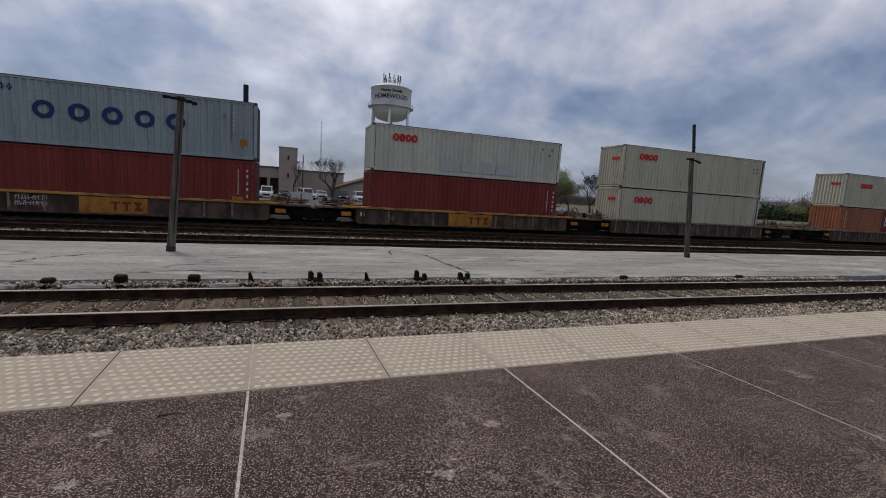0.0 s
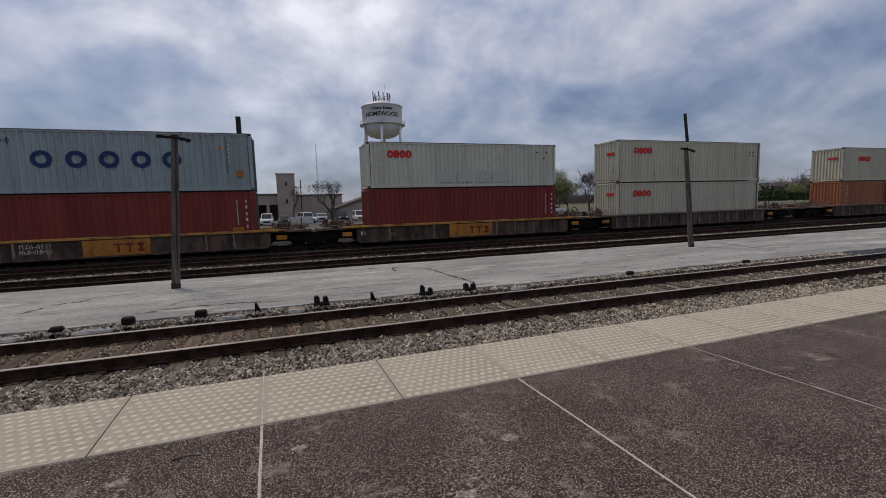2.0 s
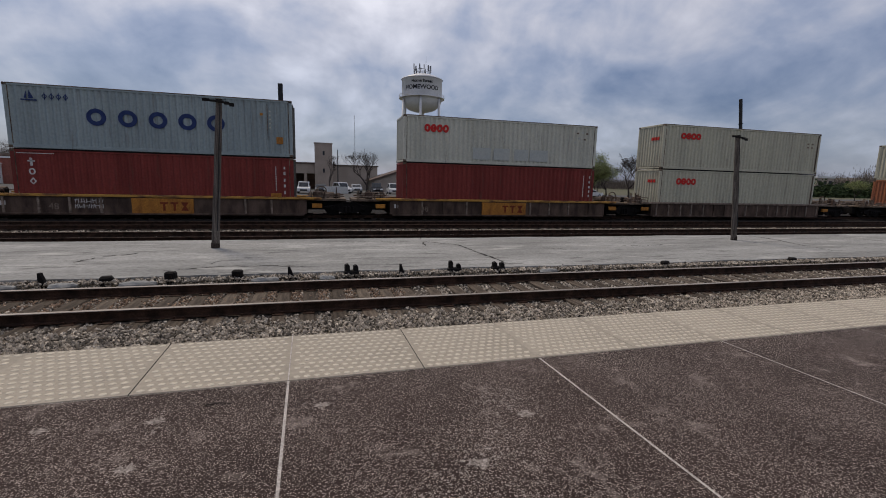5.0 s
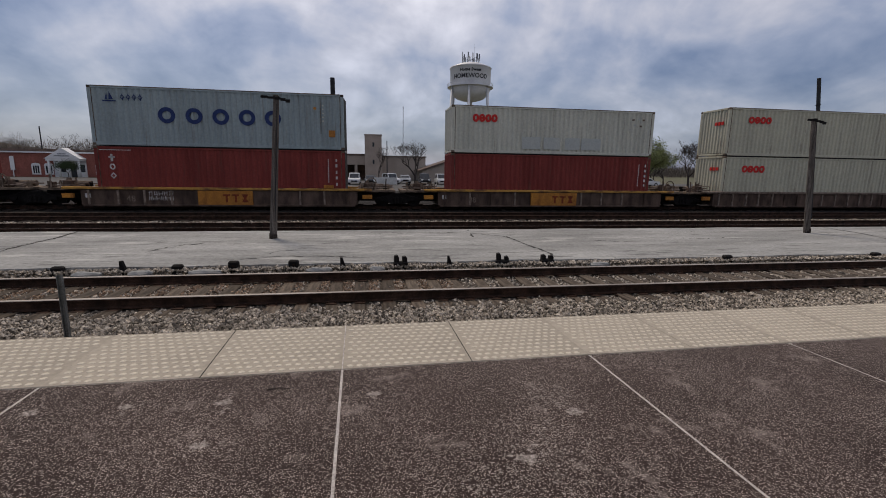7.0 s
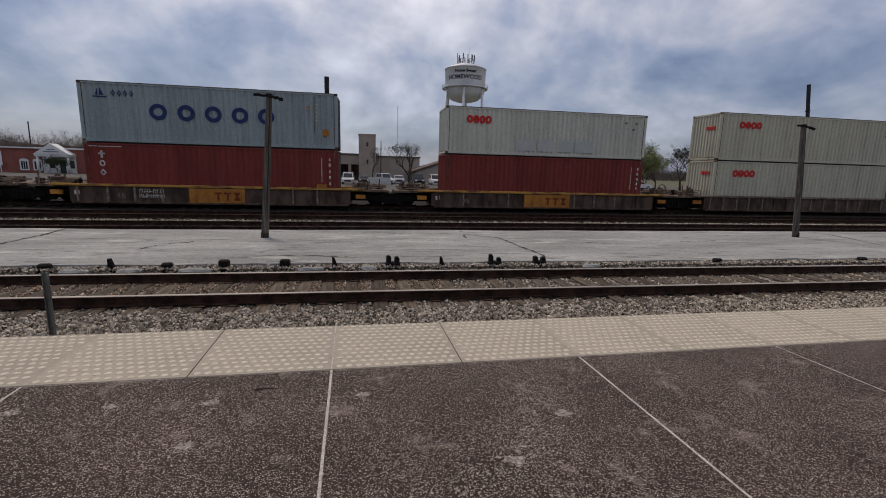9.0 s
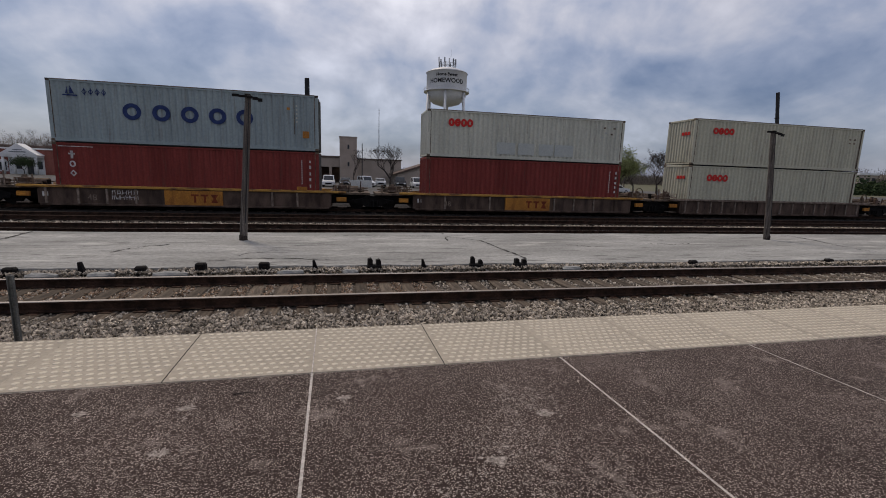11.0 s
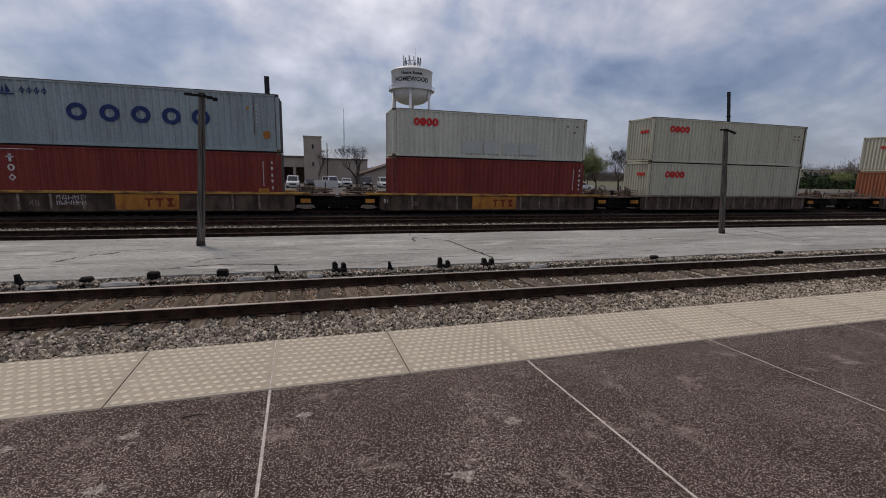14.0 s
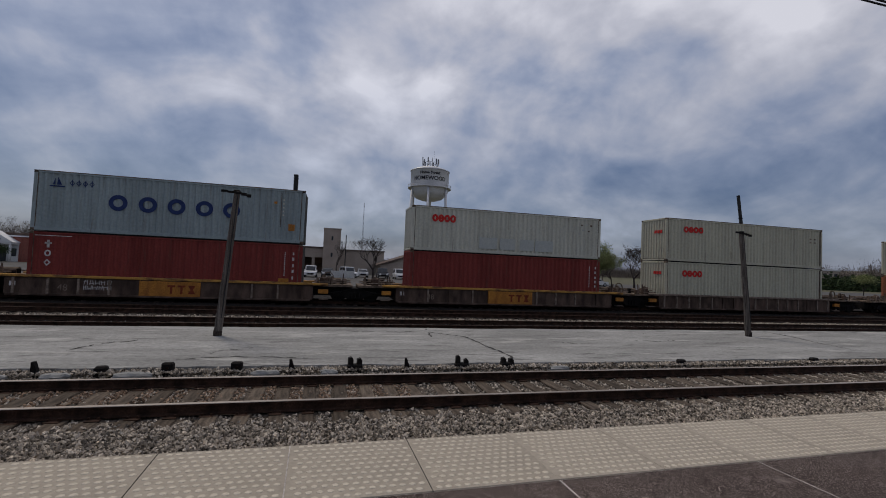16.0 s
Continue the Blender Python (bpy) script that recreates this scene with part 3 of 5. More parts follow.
def old_slab(xa, xb):
    bm = bmesh.new()
    n = max(4, int((xb - xa) / 0.25))
    front = [(xa + (xb - xa) * i / n) for i in range(n + 1)]
    rows = []
    for x in front:
        y0 = edge_y(x, S0, 0.10, 1.0)
        y1 = edge_y(x, S1, 0.03, 9.0)
        ys = [y0, y0] + [y0 + (y1 - y0) * k / 8 for k in range(1, 8)] + [y1, y1]
        row = []
        for k, y in enumerate(ys):
            zz = -0.60 if k in (0, len(ys) - 1) else S_TOP + 0.022 * noise.noise(Vector((x * 0.4, y * 0.5, 2))) - (0.02 if k == 1 else 0)
            row.append(bm.verts.new((x, y, zz)))
        rows.append(row)
    for p, q in zip(rows, rows[1:]):
        for k in range(len(p) - 1):
            bm.faces.new((p[k], q[k], q[k + 1], p[k + 1]))
    bm.faces.new(rows[0])
    bm.faces.new(rows[-1][::-1])
    bmesh.ops.recalc_face_normals(bm, faces=bm.faces)
    return bm


cuts = [-60, -44, -30, -17.5, -8.9, 17.4, 29, 42, 60, 90, 130]
for a, b in zip(cuts, cuts[1:]):
    part("concrete_slab", old_slab(a + 0.012, b - 0.012), M_SLAB, old)


def crack(points, width, seed):
    rng = random.Random(seed)
    bm = bmesh.new()
    left, right = [], []
    pts = []
    for (xa, ya), (xb, yb) in zip(points, points[1:]):
        steps = max(3, int(math.hypot(xb - xa, yb - ya) / 0.12))
        for i in range(steps):
            f = i / steps
            pts.append((xa + (xb - xa) * f + rng.uniform(-0.03, 0.03), ya + (yb - ya) * f + rng.uniform(-0.075, 0.075)))
    pts.append(points[-1])
    for i, (x, y) in enumerate(pts):
        w = width * rng.uniform(0.08, 1.15) * (0.2 if i in (0, len(pts) - 1) else 1)
        z = S_TOP + 0.022 * noise.noise(Vector((x * 0.4, y * 0.5, 2))) + 0.006
        a, b = pts[max(0, i - 1)], pts[min(len(pts) - 1, i + 1)]
        d = Vector((-(b[1] - a[1]), b[0] - a[0]))
        d = d.normalized() if d.length else Vector((1, 0))
        left.append(bm.verts.new((x - d.x * w, y - d.y * w, z)))
        right.append(bm.verts.new((x + d.x * w, y + d.y * w, z)))
    for i in range(len(pts) - 1):
        if width > 0.04 or rng.random() < 0.6:
            bm.faces.new((left[i], right[i], right[i + 1], left[i + 1]))
    return part("crack", bm, M_CRACK, old)


crack([(-9.0, 15.0), (-8.8, 13.6), (-8.75, 11.9), (-8.3, 10.6), (-8.6, 9.75)], 0.05, 1)
crack([(4.35, 10.0), (4.3, 11.1), (4.2, 12.2), (4.12, 13.2), (3.6, 13.8), (3.1, 14.1)], 0.045, 2)
crack([(3.05, 13.2), (3.1, 14.1), (3.22, 14.95)], 0.035, 3)
crack([(17.7, 14.9), (17.5, 13.9), (16.9, 12.2), (16.6, 10.8)], 0.045, 4)
crack([(-5.4, 11.2), (-5.2, 12.0), (-4.4, 12.6)], 0.03, 5)
crack([(-2.6, 10.4), (-2.4, 11.2), (-1.6, 11.6), (-1.2, 12.6)], 0.016, 6)
crack([(-0.4, 14.3), (1.4, 14.1), (2.6, 14.2)], 0.03, 7)
crack([(6.3, 12.4), (7.1, 12.0), (7.5, 11.9)], 0.04, 8)
crack([(10.2, 13.9), (12.0, 14.0), (13.0, 13.8)], 0.012, 11)
crack([(-3.6, 10.2), (-1.9, 10.5), (-0.4, 10.3)], 0.03, 13)
crack([(-14, 10.3), (-11, 10.5), (-8.5, 10.1)], 0.02, 14)
crack([(9.6, 12.6), (10.4, 12.4), (11.4, 12.7)], 0.03, 15)


# ---- container train ----
CY = 26.00
FRONT = -1.22


def corrugated(L, z0, z1, y, depth, period=0.28):
    """A wall of trapezoid waves along x between z0 and z1, its outer face at y, waves going inwards (+y for depth > 0)."""
    bm = bmesh.new()
    xs, x = [], -L / 2
    while x < L / 2 - 1e-4:
        for dx, d in ((0, 0), (0.26, 0), (0.5, 1), (0.76, 1)):
            xs.append((min(x + dx * period, L / 2), d))
        x += period
    xs.append((L / 2, 0))
    lo = [bm.verts.new((a, y + d * depth, z0)) for a, d in xs]
    hi = [bm.verts.new((a, y + d * depth, z1)) for a, d in xs]
    for i in range(len(xs) - 1):
        bm.faces.new((lo[i], lo[i + 1], hi[i + 1], hi[i]))
    return bm


def turned(bm, m):
    bmesh.ops.transform(bm, matrix=m, verts=bm.verts)
    return bm


def container(x0, z0, L, H, mat, label, dirt=M_RUSTTRIM, under=False):
    c = thing("shipping_container", x0 + L / 2, CY, z0, label, "shipping container", "containers on the train")
    h, w = L / 2, 1.219
    part("side_wall", corrugated(L - 0.32, 0.16, H - 0.11, -w + 0.012, 0.05), mat, c)
    part("side_wall", corrugated(L - 0.32, 0.16, H - 0.11, w - 0.012, -0.05), mat, c)
    part("roof", turned(corrugated(2 * w - 0.1, -h + 0.06, h - 0.06, 0, 0.02, 0.2), Matrix.Translation((0, 0, H - 0.035)) @ pose(0, 0, 0, 0, 0, 90) @ pose(0, 0, 0, 90, 0, 0)), mat, c)
    part("floor", boxed(-h + 0.05, h - 0.05, -w + 0.06, w - 0.06, 0.02, 0.15), M_STEEL, c)
    # plain end wall, corrugated
    part("end_wall", turned(corrugated(2 * w - 0.3, 0.16, H - 0.12, -h + 0.02, 0.045, 0.25), pose(0, 0, 0, 0, 0, -90)), mat, c)
    for s in (-1, 1):
        y = s * w
        part("top_rail", boxed(-h + 0.12, h - 0.12, min(y, y - s * 0.07), max(y, y - s * 0.07), H - 0.115, H - 0.034, bevel=0.008), mat, c)
        # dark strip painted as roof-wave shade; blacker on lower boxes for the stacking gap
        part("shaded_roof_edge", boxed(-h + 0.18, h - 0.18, min(y + s * 0.004, y - s * 0.05), max(y + s * 0.004, y - s * 0.05), H - 0.033, H + (0.012 if under else 0.004)), M_STEEL if under else dirt, c, "dark roof edge strip, shade painted in")
        part("bottom_rail", boxed(-h + 0.12, h - 0.12, min(y, y - s * 0.09), max(y, y - s * 0.09), 0.005, 0.165, bevel=0.008), mat, c)
        for e in (-1, 1):
            x = e * h
            part("corner_post", boxed(min(x, x - e * 0.165), max(x, x - e * 0.165), min(y, y - s * 0.15), max(y, y - s * 0.15), 0.118, H - 0.118, bevel=0.015), mat, c)
            if s < 0:
                part("corner_seam", boxed(min(x - e * 0.17, x - e * 0.20), max(x - e * 0.17, x - e * 0.20), y - 0.003, y + 0.05, 0.17, H - 0.12), dirt, c, "rusty seam beside the corner post")
            for zz in (0.0, H - 0.118):
                part("corner_casting", boxed(min(x, x - e * 0.178), max(x, x - e * 0.178), min(y - s * 0.162, y + s * 0.004), max(y - s * 0.162, y + s * 0.004), zz, zz + 0.118, bevel=0.01), dirt, c)
    for z in (0.0, H - 0.13):
        part("end_beam", boxed(-h, -h + 0.1, -w + 0.165, w - 0.165, z + 0.01, z + 0.125, bevel=0.008), mat, c)
    # door end
    for s in (-1, 1):
        d = part("door", boxed(h - 0.06, h - 0.02, 0.01 if s > 0 else -1.05, 1.05 if s > 0 else -0.01, 0.14, H - 0.13, bevel=0.01), mat, c)
        for yy in (0.28, 0.78):
            part("lock_rod", tube(bmesh.new(), (h + 0.005, s * yy, 0.1), (h + 0.005, s * yy, H - 0.1), 0.019), M_GALV, d, "galvanized lock rod")
    return c


def marking(c, name, bm, mat, label):
    return part(name, bm, mat, c, label)


YF = -1.2225


def flat(x0, x1, z0, z1, y=YF):
    return boxed(x0, x1, y - 0.004, y + 0.012, z0, z1)


def code_bars(c, x, ztop, zbot, mat, seed, cols=2):
    rng = random.Random(seed)
    for k in range(cols):
        z = ztop
        while z > zbot:
            hgt, wdt = (rng.uniform(0.06, 0.10), 0.045) if k == 0 and cols == 2 else (rng.uniform(0.12, 0.17), rng.uniform(0.07, 0.11))
            marking(c, "code_mark", flat(x + k * 0.42 - wdt / 2, x + k * 0.42 + wdt / 2, z - hgt, z), mat, "small white code mark")
            z -= hgt + (0.03 if k == 0 and cols == 2 else rng.uniform(0.12, 0.2))


def red_rings(c, x0, x1, z0, z1):
    n, w = 4, (x1 - x0) / 4
    for k in range(n):
        bm = bmesh.new()
        cx, cz = x0 + w * (k + 0.5), (z0 + z1) / 2
        ring_shape(bm, cx, cz, w * 0.5, (z1 - z0) / 2, 0.125, YF - 0.004, YF + 0.012, 18)
        if k == 1:
            box(bm, cx - 0.06, cx + 0.06, YF - 0.004, YF + 0.012, cz - 0.05, cz + 0.05)
        marking(c, "logo", bm, M_REDMARK, "red ring-shaped logo mark")


Z_FLOOR, LOW, HC = 0.09, 2.591, 2.84
Z_UP = Z_FLOOR + LOW
# red lower, blue-grey upper
X1 = -13.70
low1 = container(X1, Z_FLOOR, 12.19, LOW, M_REDC, "maroon corrugated steel container sitting in a rail well car", under=True)
up1 = container(X1, Z_UP + 0.035, 12.19, HC, M_BLUEC, "pale blue-grey corrugated container with navy ring logo, stacked on maroon one")
cx1 = X1 + 6.095
for a in (-10.58, -9.30, -8.03, -6.76, -5.49):
    bm_ = ring_shape(bmesh.new(), a + 0.38 - cx1, 4.20 - Z_UP, 0.40, 0.39, 0.19, YF - 0.004, YF + 0.012, 32)
    marking(up1, "logo", bm_, M_NAVY, "navy blue ring-shaped logo mark")
bm_ = prism(bmesh.new(), [(-13.05 - cx1, 4.78 - Z_UP), (-12.45 - cx1, 4.78 - Z_UP), (-12.45 - cx1, 4.84 - Z_UP), (-13.05 - cx1, 4.84 - Z_UP)], YF - 0.004, YF + 0.012)
prism(bm_, [(-12.93 - cx1, 4.88 - Z_UP), (-12.83 - cx1, 4.88 - Z_UP), (-12.83 - cx1, 5.2 - Z_UP)], YF - 0.004, YF + 0.012)
prism(bm_, [(-12.76 - cx1, 4.88 - Z_UP), (-12.56 - cx1, 4.88 - Z_UP), (-12.72 - cx1, 5.24 - Z_UP)], YF - 0.004, YF + 0.012)
marking(up1, "emblem", bm_, M_NAVY, "small dark emblem of plain shapes")
bm_ = bmesh.new()
for k in range(4):
    a = -12.25 + k * 0.27 - cx1
    ring_shape(bm_, a + 0.1, 5.0 - Z_UP, 0.11, 0.13, 0.035, YF - 0.004, YF + 0.012, 4)
    box(bm_, a + 0.09, a + 0.12, YF - 0.004, YF + 0.012, 4.84 - Z_UP, 5.16 - Z_UP)
marking(up1, "small_marking", bm_, M_NAVY, "row of small dark marks")
marking(up1, "label_plate", flat(-2.30 - cx1, -1.98 - cx1, 3.33 - Z_UP, 3.68 - Z_UP), M_PLATE, "yellow placard")
marking(up1, "small_placard", flat(-3.06 - cx1, -2.92 - cx1, 4.72 - Z_UP, 4.84 - Z_UP), M_PLATE, "small yellow sticker")
for k in range(5):
    marking(up1, "code_mark", flat(-2.62 - cx1, -2.55 - cx1, 4.1 + k * 0.2 - Z_UP, 4.18 + k * 0.2 - Z_UP), M_GREYC, "small faint code mark")
marking(up1, "rust_streak", flat(-2.72 - cx1, -2.69 - cx1, 3.5 - Z_UP, 5.3 - Z_UP), M_RUSTTRIM, "thin dark vertical seam")
bm_ = bmesh.new()
ring_shape(bm_, -12.92 - cx1, 1.66 - Z_FLOOR, 0.13, 0.15, 0.06, YF - 0.004, YF + 0.012, 14)
box(bm_, -12.97 - cx1, -12.87 - cx1, YF - 0.004, YF + 0.012, 1.92 - Z_FLOOR, 2.28 - Z_FLOOR)
box(bm_, -13.06 - cx1, -12.78 - cx1, YF - 0.004, YF + 0.012, 2.10 - Z_FLOOR, 2.17 - Z_FLOOR)
ring_shape(bm_, -12.92 - cx1, 1.22 - Z_FLOOR, 0.14, 0.16, 0.065, YF - 0.004, YF + 0.012, 4)
marking(low1, "logo", bm_, M_WHITEMARK, "white logo marks stacked in a column")
code_bars(low1, -2.38 - cx1, 2.22 - Z_FLOOR, 0.95 - Z_FLOOR, M_WHITEMARK, 4)
marking(low1, "top_stripe", flat(-13.45 - cx1, -12.0 - cx1, 2.47 - Z_FLOOR, 2.50 - Z_FLOOR), M_WHITEMARK, "thin white line")

# red lower, grey-green upper
X2 = 4.33
low2 = container(X2, Z_FLOOR, 12.19, LOW, M_REDC, "maroon corrugated container low in the second well car", under=True)
up2 = container(X2, Z_UP + 0.035, 12.19, 2.56, M_GREYC, "pale grey-green container with red logo, stacked on maroon one")
cx2 = X2 + 6.095
red_rings(up2, 5.50 - cx2, 6.92 - cx2, 4.36 - Z_UP, 4.80 - Z_UP)
for a, b in ((8.4, 9.5), (9.7, 10.7), (11.0, 11.9), (12.0, 13.2)):
    marking(up2, "faded_marking", flat(a - cx2, b - cx2, 2.95 - Z_UP, 3.62 - Z_UP), M_FADED, "faded bluish block of removed lettering")
for k, (a, z) in enumerate(((15.1, 4.7), (15.45, 4.75), (15.75, 4.7), (15.2, 4.4), (15.6, 4.35), (14.95, 4.15))):
    marking(up2, "data_mark", flat(a - cx2, a + 0.13 - cx2, z - Z_UP, z + 0.10 - Z_UP), M_FADED if k % 2 else M_RUSTTRIM, "small dark data mark")
code_bars(low2, 15.78 - cx2, 2.22 - Z_FLOOR, 0.95 - Z_FLOOR, M_WHITEMARK, 7)

# two equal long grey containers
X3, L3 = 21.46, 13.716
low3 = container(X3, Z_FLOOR, L3, 2.74, M_TANC, "long warm grey container with red logo in a brown well car", under=True)
up3 = container(X3, Z_FLOOR + 2.78, L3, 2.86, M_TANC, "long warm grey container with red logo, stacked on its twin")
cx3 = X3 + L3 / 2
red_rings(up3, 22.85 - cx3, 24.45 - cx3, 4.78 - Z_FLOOR - 2.745, 5.20 - Z_FLOOR - 2.745)
red_rings(low3, 22.80 - cx3, 24.42 - cx3, 1.84 - Z_FLOOR, 2.28 - Z_FLOOR)
for c_ in (up3, low3):
    bm_ = bmesh.new()
    for k in range(3):
        box(bm_, -L3 / 2 - 0.012, -L3 / 2 + 0.03, -0.30 - k * 0.26, -0.12 - k * 0.26, 1.86, 2.06)
    marking(c_, "end_marking", bm_, M_REDMARK, "small red marks on the end")
for k in range(4):
    marking(up3, "data_mark", flat(33.95 + (k % 2) * 0.4 - cx3, 34.10 + (k % 2) * 0.4 - cx3, 4.9 - 0.25 * (k // 2) - Z_FLOOR - 2.745, 5.0 - 0.25 * (k // 2) - Z_FLOOR - 2.745), M_CARRIB, "small dark data mark")

# orange lower, grey upper at the far end
X4 = 45.3
low4 = container(X4, Z_FLOOR, 6.06, LOW, M_ORANGEC, "short rusty orange corrugated container in a brown well car", under=True)
low5 = container(X4 + 6.13, Z_FLOOR, 6.06, LOW, M_REDC, "short dark red container beside the orange one in a well car", under=True)
up4 = container(X4, Z_UP + 0.035, 12.19, HC, M_TANC, "warm grey container with red logo, stacked on orange one")
cx4 = X4 + 6.095
red_rings(up4, 47.4 - cx4, 49.1 - cx4, 4.35 - Z_UP, 4.78 - Z_UP)
bm_ = bmesh.new()
for k in range(3):
    box(bm_, -6.107, -6.06, -0.30 - k * 0.26, -0.12 - k * 0.26, 1.86, 2.06)
marking(up4, "end_marking", bm_, M_REDMARK, "small red marks on the end")
code_bars(low4, 46.1 - X4 - 3.03, 2.3 - Z_FLOOR, 1.0 - Z_FLOOR, M_WHITEMARK, 9, 1)
for a_, b_, z_, t_ in ((0.35, 0.50, 1.20, 2.05), (0.50, 0.95, 1.20, 1.34), (1.05, 1.65, 1.30, 2.00), (1.75, 2.2, 1.30, 1.50)):
    marking(low5, "logo", flat(a_ - 3.03, b_ - 3.03, z_ - Z_FLOOR, t_ - Z_FLOOR), M_WHITEMARK, "white block-shaped logo mark")

# left neighbour
X0 = -31.75
low0 = container(X0, Z_FLOOR, 12.19, LOW, M_REDC, "dull red container with galvanized door rods in a well car")
up0 = container(X0, Z_UP + 0.035, 12.19, HC, M_WHITEC, "faded white container with galvanized door rods, stacked on red")


def truck(x, label="blackened steel rail truck with two axles under the train"):
    t = thing("rail_truck", x, CY, RAIL_Z, label, "rail truck", "trucks of the train")
    for s in (-1, 1):
        y = s * 1.0
        f = part("side_frame", prism(bmesh.new(), [(-1.15, 0.52), (-1.15, 0.34), (-0.62, 0.30), (-0.42, 0.14), (0.42, 0.14), (0.62, 0.30), (1.15, 0.34), (1.15, 0.52), (0.55, 0.60), (0.36, 0.74), (-0.36, 0.74), (-0.55, 0.60)], y - 0.07, y + 0.07), M_STEEL, t)
        for k in (-0.2, 0.0, 0.2):
            part("spring", tube(bmesh.new(), (k, y - s * -0.1, 0.2), (k, y - s * -0.1, 0.5), 0.065, sides=10), M_STEEL, f)
        for e in (-1, 1):
            part("bearing", tube(bmesh.new(), (e * 0.88, y + s * 0.02, 0.42), (e * 0.88, y + s * 0.14, 0.42), 0.13, sides=12), M_STEEL, f)
    for e in (-0.88, 0.88):
        w = part("wheelset", tube(bmesh.new(), (e, -0.9, 0.42), (e, 0.9, 0.42), 0.085, sides=12), M_STEEL, t)
        for s in (-1, 1):
            bm = tube(bmesh.new(), (e, s * 0.71, 0.42), (e, s * 0.84, 0.42), 0.42, sides=28)
            tube(bm, (e, s * 0.685, 0.42), (e, s * 0.71, 0.42), 0.445, sides=28)
            part("wheel", bm, M_STEEL, w)
    part("bolster", boxed(-0.22, 0.22, -1.05, 1.05, 0.45, 0.72, bevel=0.03), M_STEEL, t)
    return t


def well_car(x0, x1, top_mat, label, rib_step, plate=None, left_reach=2.2, right_reach=2.2, seed=0):
    """One well between x0 and x1, with end decks reaching over the trucks."""
    rng = random.Random(seed)
    mx = (x0 + x1) / 2
    c = thing("well_car", mx, CY, RAIL_Z, label, "rail car", "cars of the train")
    a, b = x0 - mx, x1 - mx
    off = -RAIL_Z
    for s in (-1, 1):
        yo = s * 1.50
        yi = s * 1.26
        lo, hi = min(yo, yi), max(yo, yi)
        web0, web1 = sorted((s * 1.40, s * 1.30))
        web = part("side_web", boxed(a, b, web0, web1, 0.08, 0.875), M_CARBODY, c)
        part("top_chord", boxed(a - 0.9, b + 0.9, lo, hi, 0.87, 0.99, bevel=0.015), top_mat, c, "worn painted top chord")
        part("bottom_chord", boxed(a, b, lo, hi, 0.02, 0.11, bevel=0.01), M_CARBODY, c)
        x = a + 0.25
        while x < b - 0.1:
            r0, r1 = sorted((s * 1.47, s * 1.395))
            if not (plate and s < 0 and plate[0] - mx - 0.05 < x < plate[1] - mx + 0.05):
                part("rib", boxed(x - 0.045, x + 0.045, r0, r1, 0.11, 0.84, bevel=0.006), M_CARRIB if rng.random() < 0.8 else M_CARBODY, c)
            x += rib_step * rng.uniform(0.92, 1.08)
    part("well_floor", boxed(a, b, -1.3, 1.3, 0.22, 0.33), M_STEEL, c)
    for e, x_in, reach in ((-1, a, left_reach), (1, b, right_reach)):
        xo = x_in + e * reach
        lo, hi = min(x_in, xo), max(x_in, xo)
        part("end_deck", boxed(lo, hi, -1.25, 1.25, 0.80, 0.92, bevel=0.01), M_RUSTTRIM, c, "rusty end deck")
        part("bulkhead", boxed(min(x_in, x_in + e * 0.12), max(x_in, x_in + e * 0.12), -1.38, 1.38, 0.10, 0.88), M_CARBODY, c)
        part("centre_sill", boxed(lo, hi, -0.75, 0.75, 0.30, 0.80), M_STEEL, c)
        part("step_box", boxed(min(x_in + e * 0.40, x_in + e * 0.92), max(x_in + e * 0.40, x_in + e * 0.92), -1.49, -1.36, 0.44, 0.66, bevel=0.01), M_PLATE, c, "yellow painted step plate")
        part("step", boxed(min(x_in + e * 0.45, x_in + e * 0.95), max(x_in + e * 0.45, x_in + e * 0.95), -1.49, -1.2, 0.12, 0.16), M_CARRIB, c)
        # air pipes, brackets and a low handrail on the deck
        for yy, zz in ((-1.0, 1.02), (-0.7, 1.12), (0.2, 1.06)):
            part("air_pipe", tube(bmesh.new(), (lo + 0.15, yy, zz), (hi - 0.1, yy, zz + 0.03), 0.035, sides=6), M_CARRIB, c)
        for k in range(5):
            xx, hh = lo + (hi - lo) * rng.uniform(0.1, 0.9), rng.uniform(0.1, 0.38)
            yy = rng.uniform(-1.1, 0.9)
            part("fitting", boxed(xx - rng.uniform(0.05, 0.2), xx + rng.uniform(0.05, 0.2), yy - 0.1, yy + 0.1, 0.92, 0.92 + hh, bevel=0.02), rng.choice((M_RUSTTRIM, M_CARRIB, M_CARBODY, M_STEEL)), c)
        wheel_x = x_in + e * 0.9
        if e > 0:
            part("hand_brake_wheel", ring_shape(bmesh.new(), wheel_x, 1.32, 0.28, 0.28, 0.05, -1.02, -0.98, 18), M_RUSTTRIM, c)
            part("brake_stand", boxed(wheel_x - 0.06, wheel_x + 0.06, -0.98, -0.86, 0.92, 1.36), M_RUSTTRIM, c)
        for k in range(3):
            xx = lo + (hi - lo) * (k + 0.5) / 3
            part("bracket", boxed(xx - 0.05, xx + 0.05, -1.1 + 0.3 * k, -0.9 + 0.3 * k, 0.92, 1.12 + 0.12 * ((k + seed) % 3)), M_RUSTTRIM, c)
        rail = tube(bmesh.new(), (x_in + e * 0.3, -1.2, 0.92), (x_in + e * 0.3, -1.2, 1.28), 0.02, sides=6)
        tube(rail, (x_in + e * 0.3, -1.2, 1.28), (x_in + e * 1.1, -1.2, 1.28), 0.02, sides=6)
        tube(rail, (x_in + e * 1.1, -1.2, 1.28), (x_in + e * 1.1, -1.2, 0.92), 0.02, sides=6)
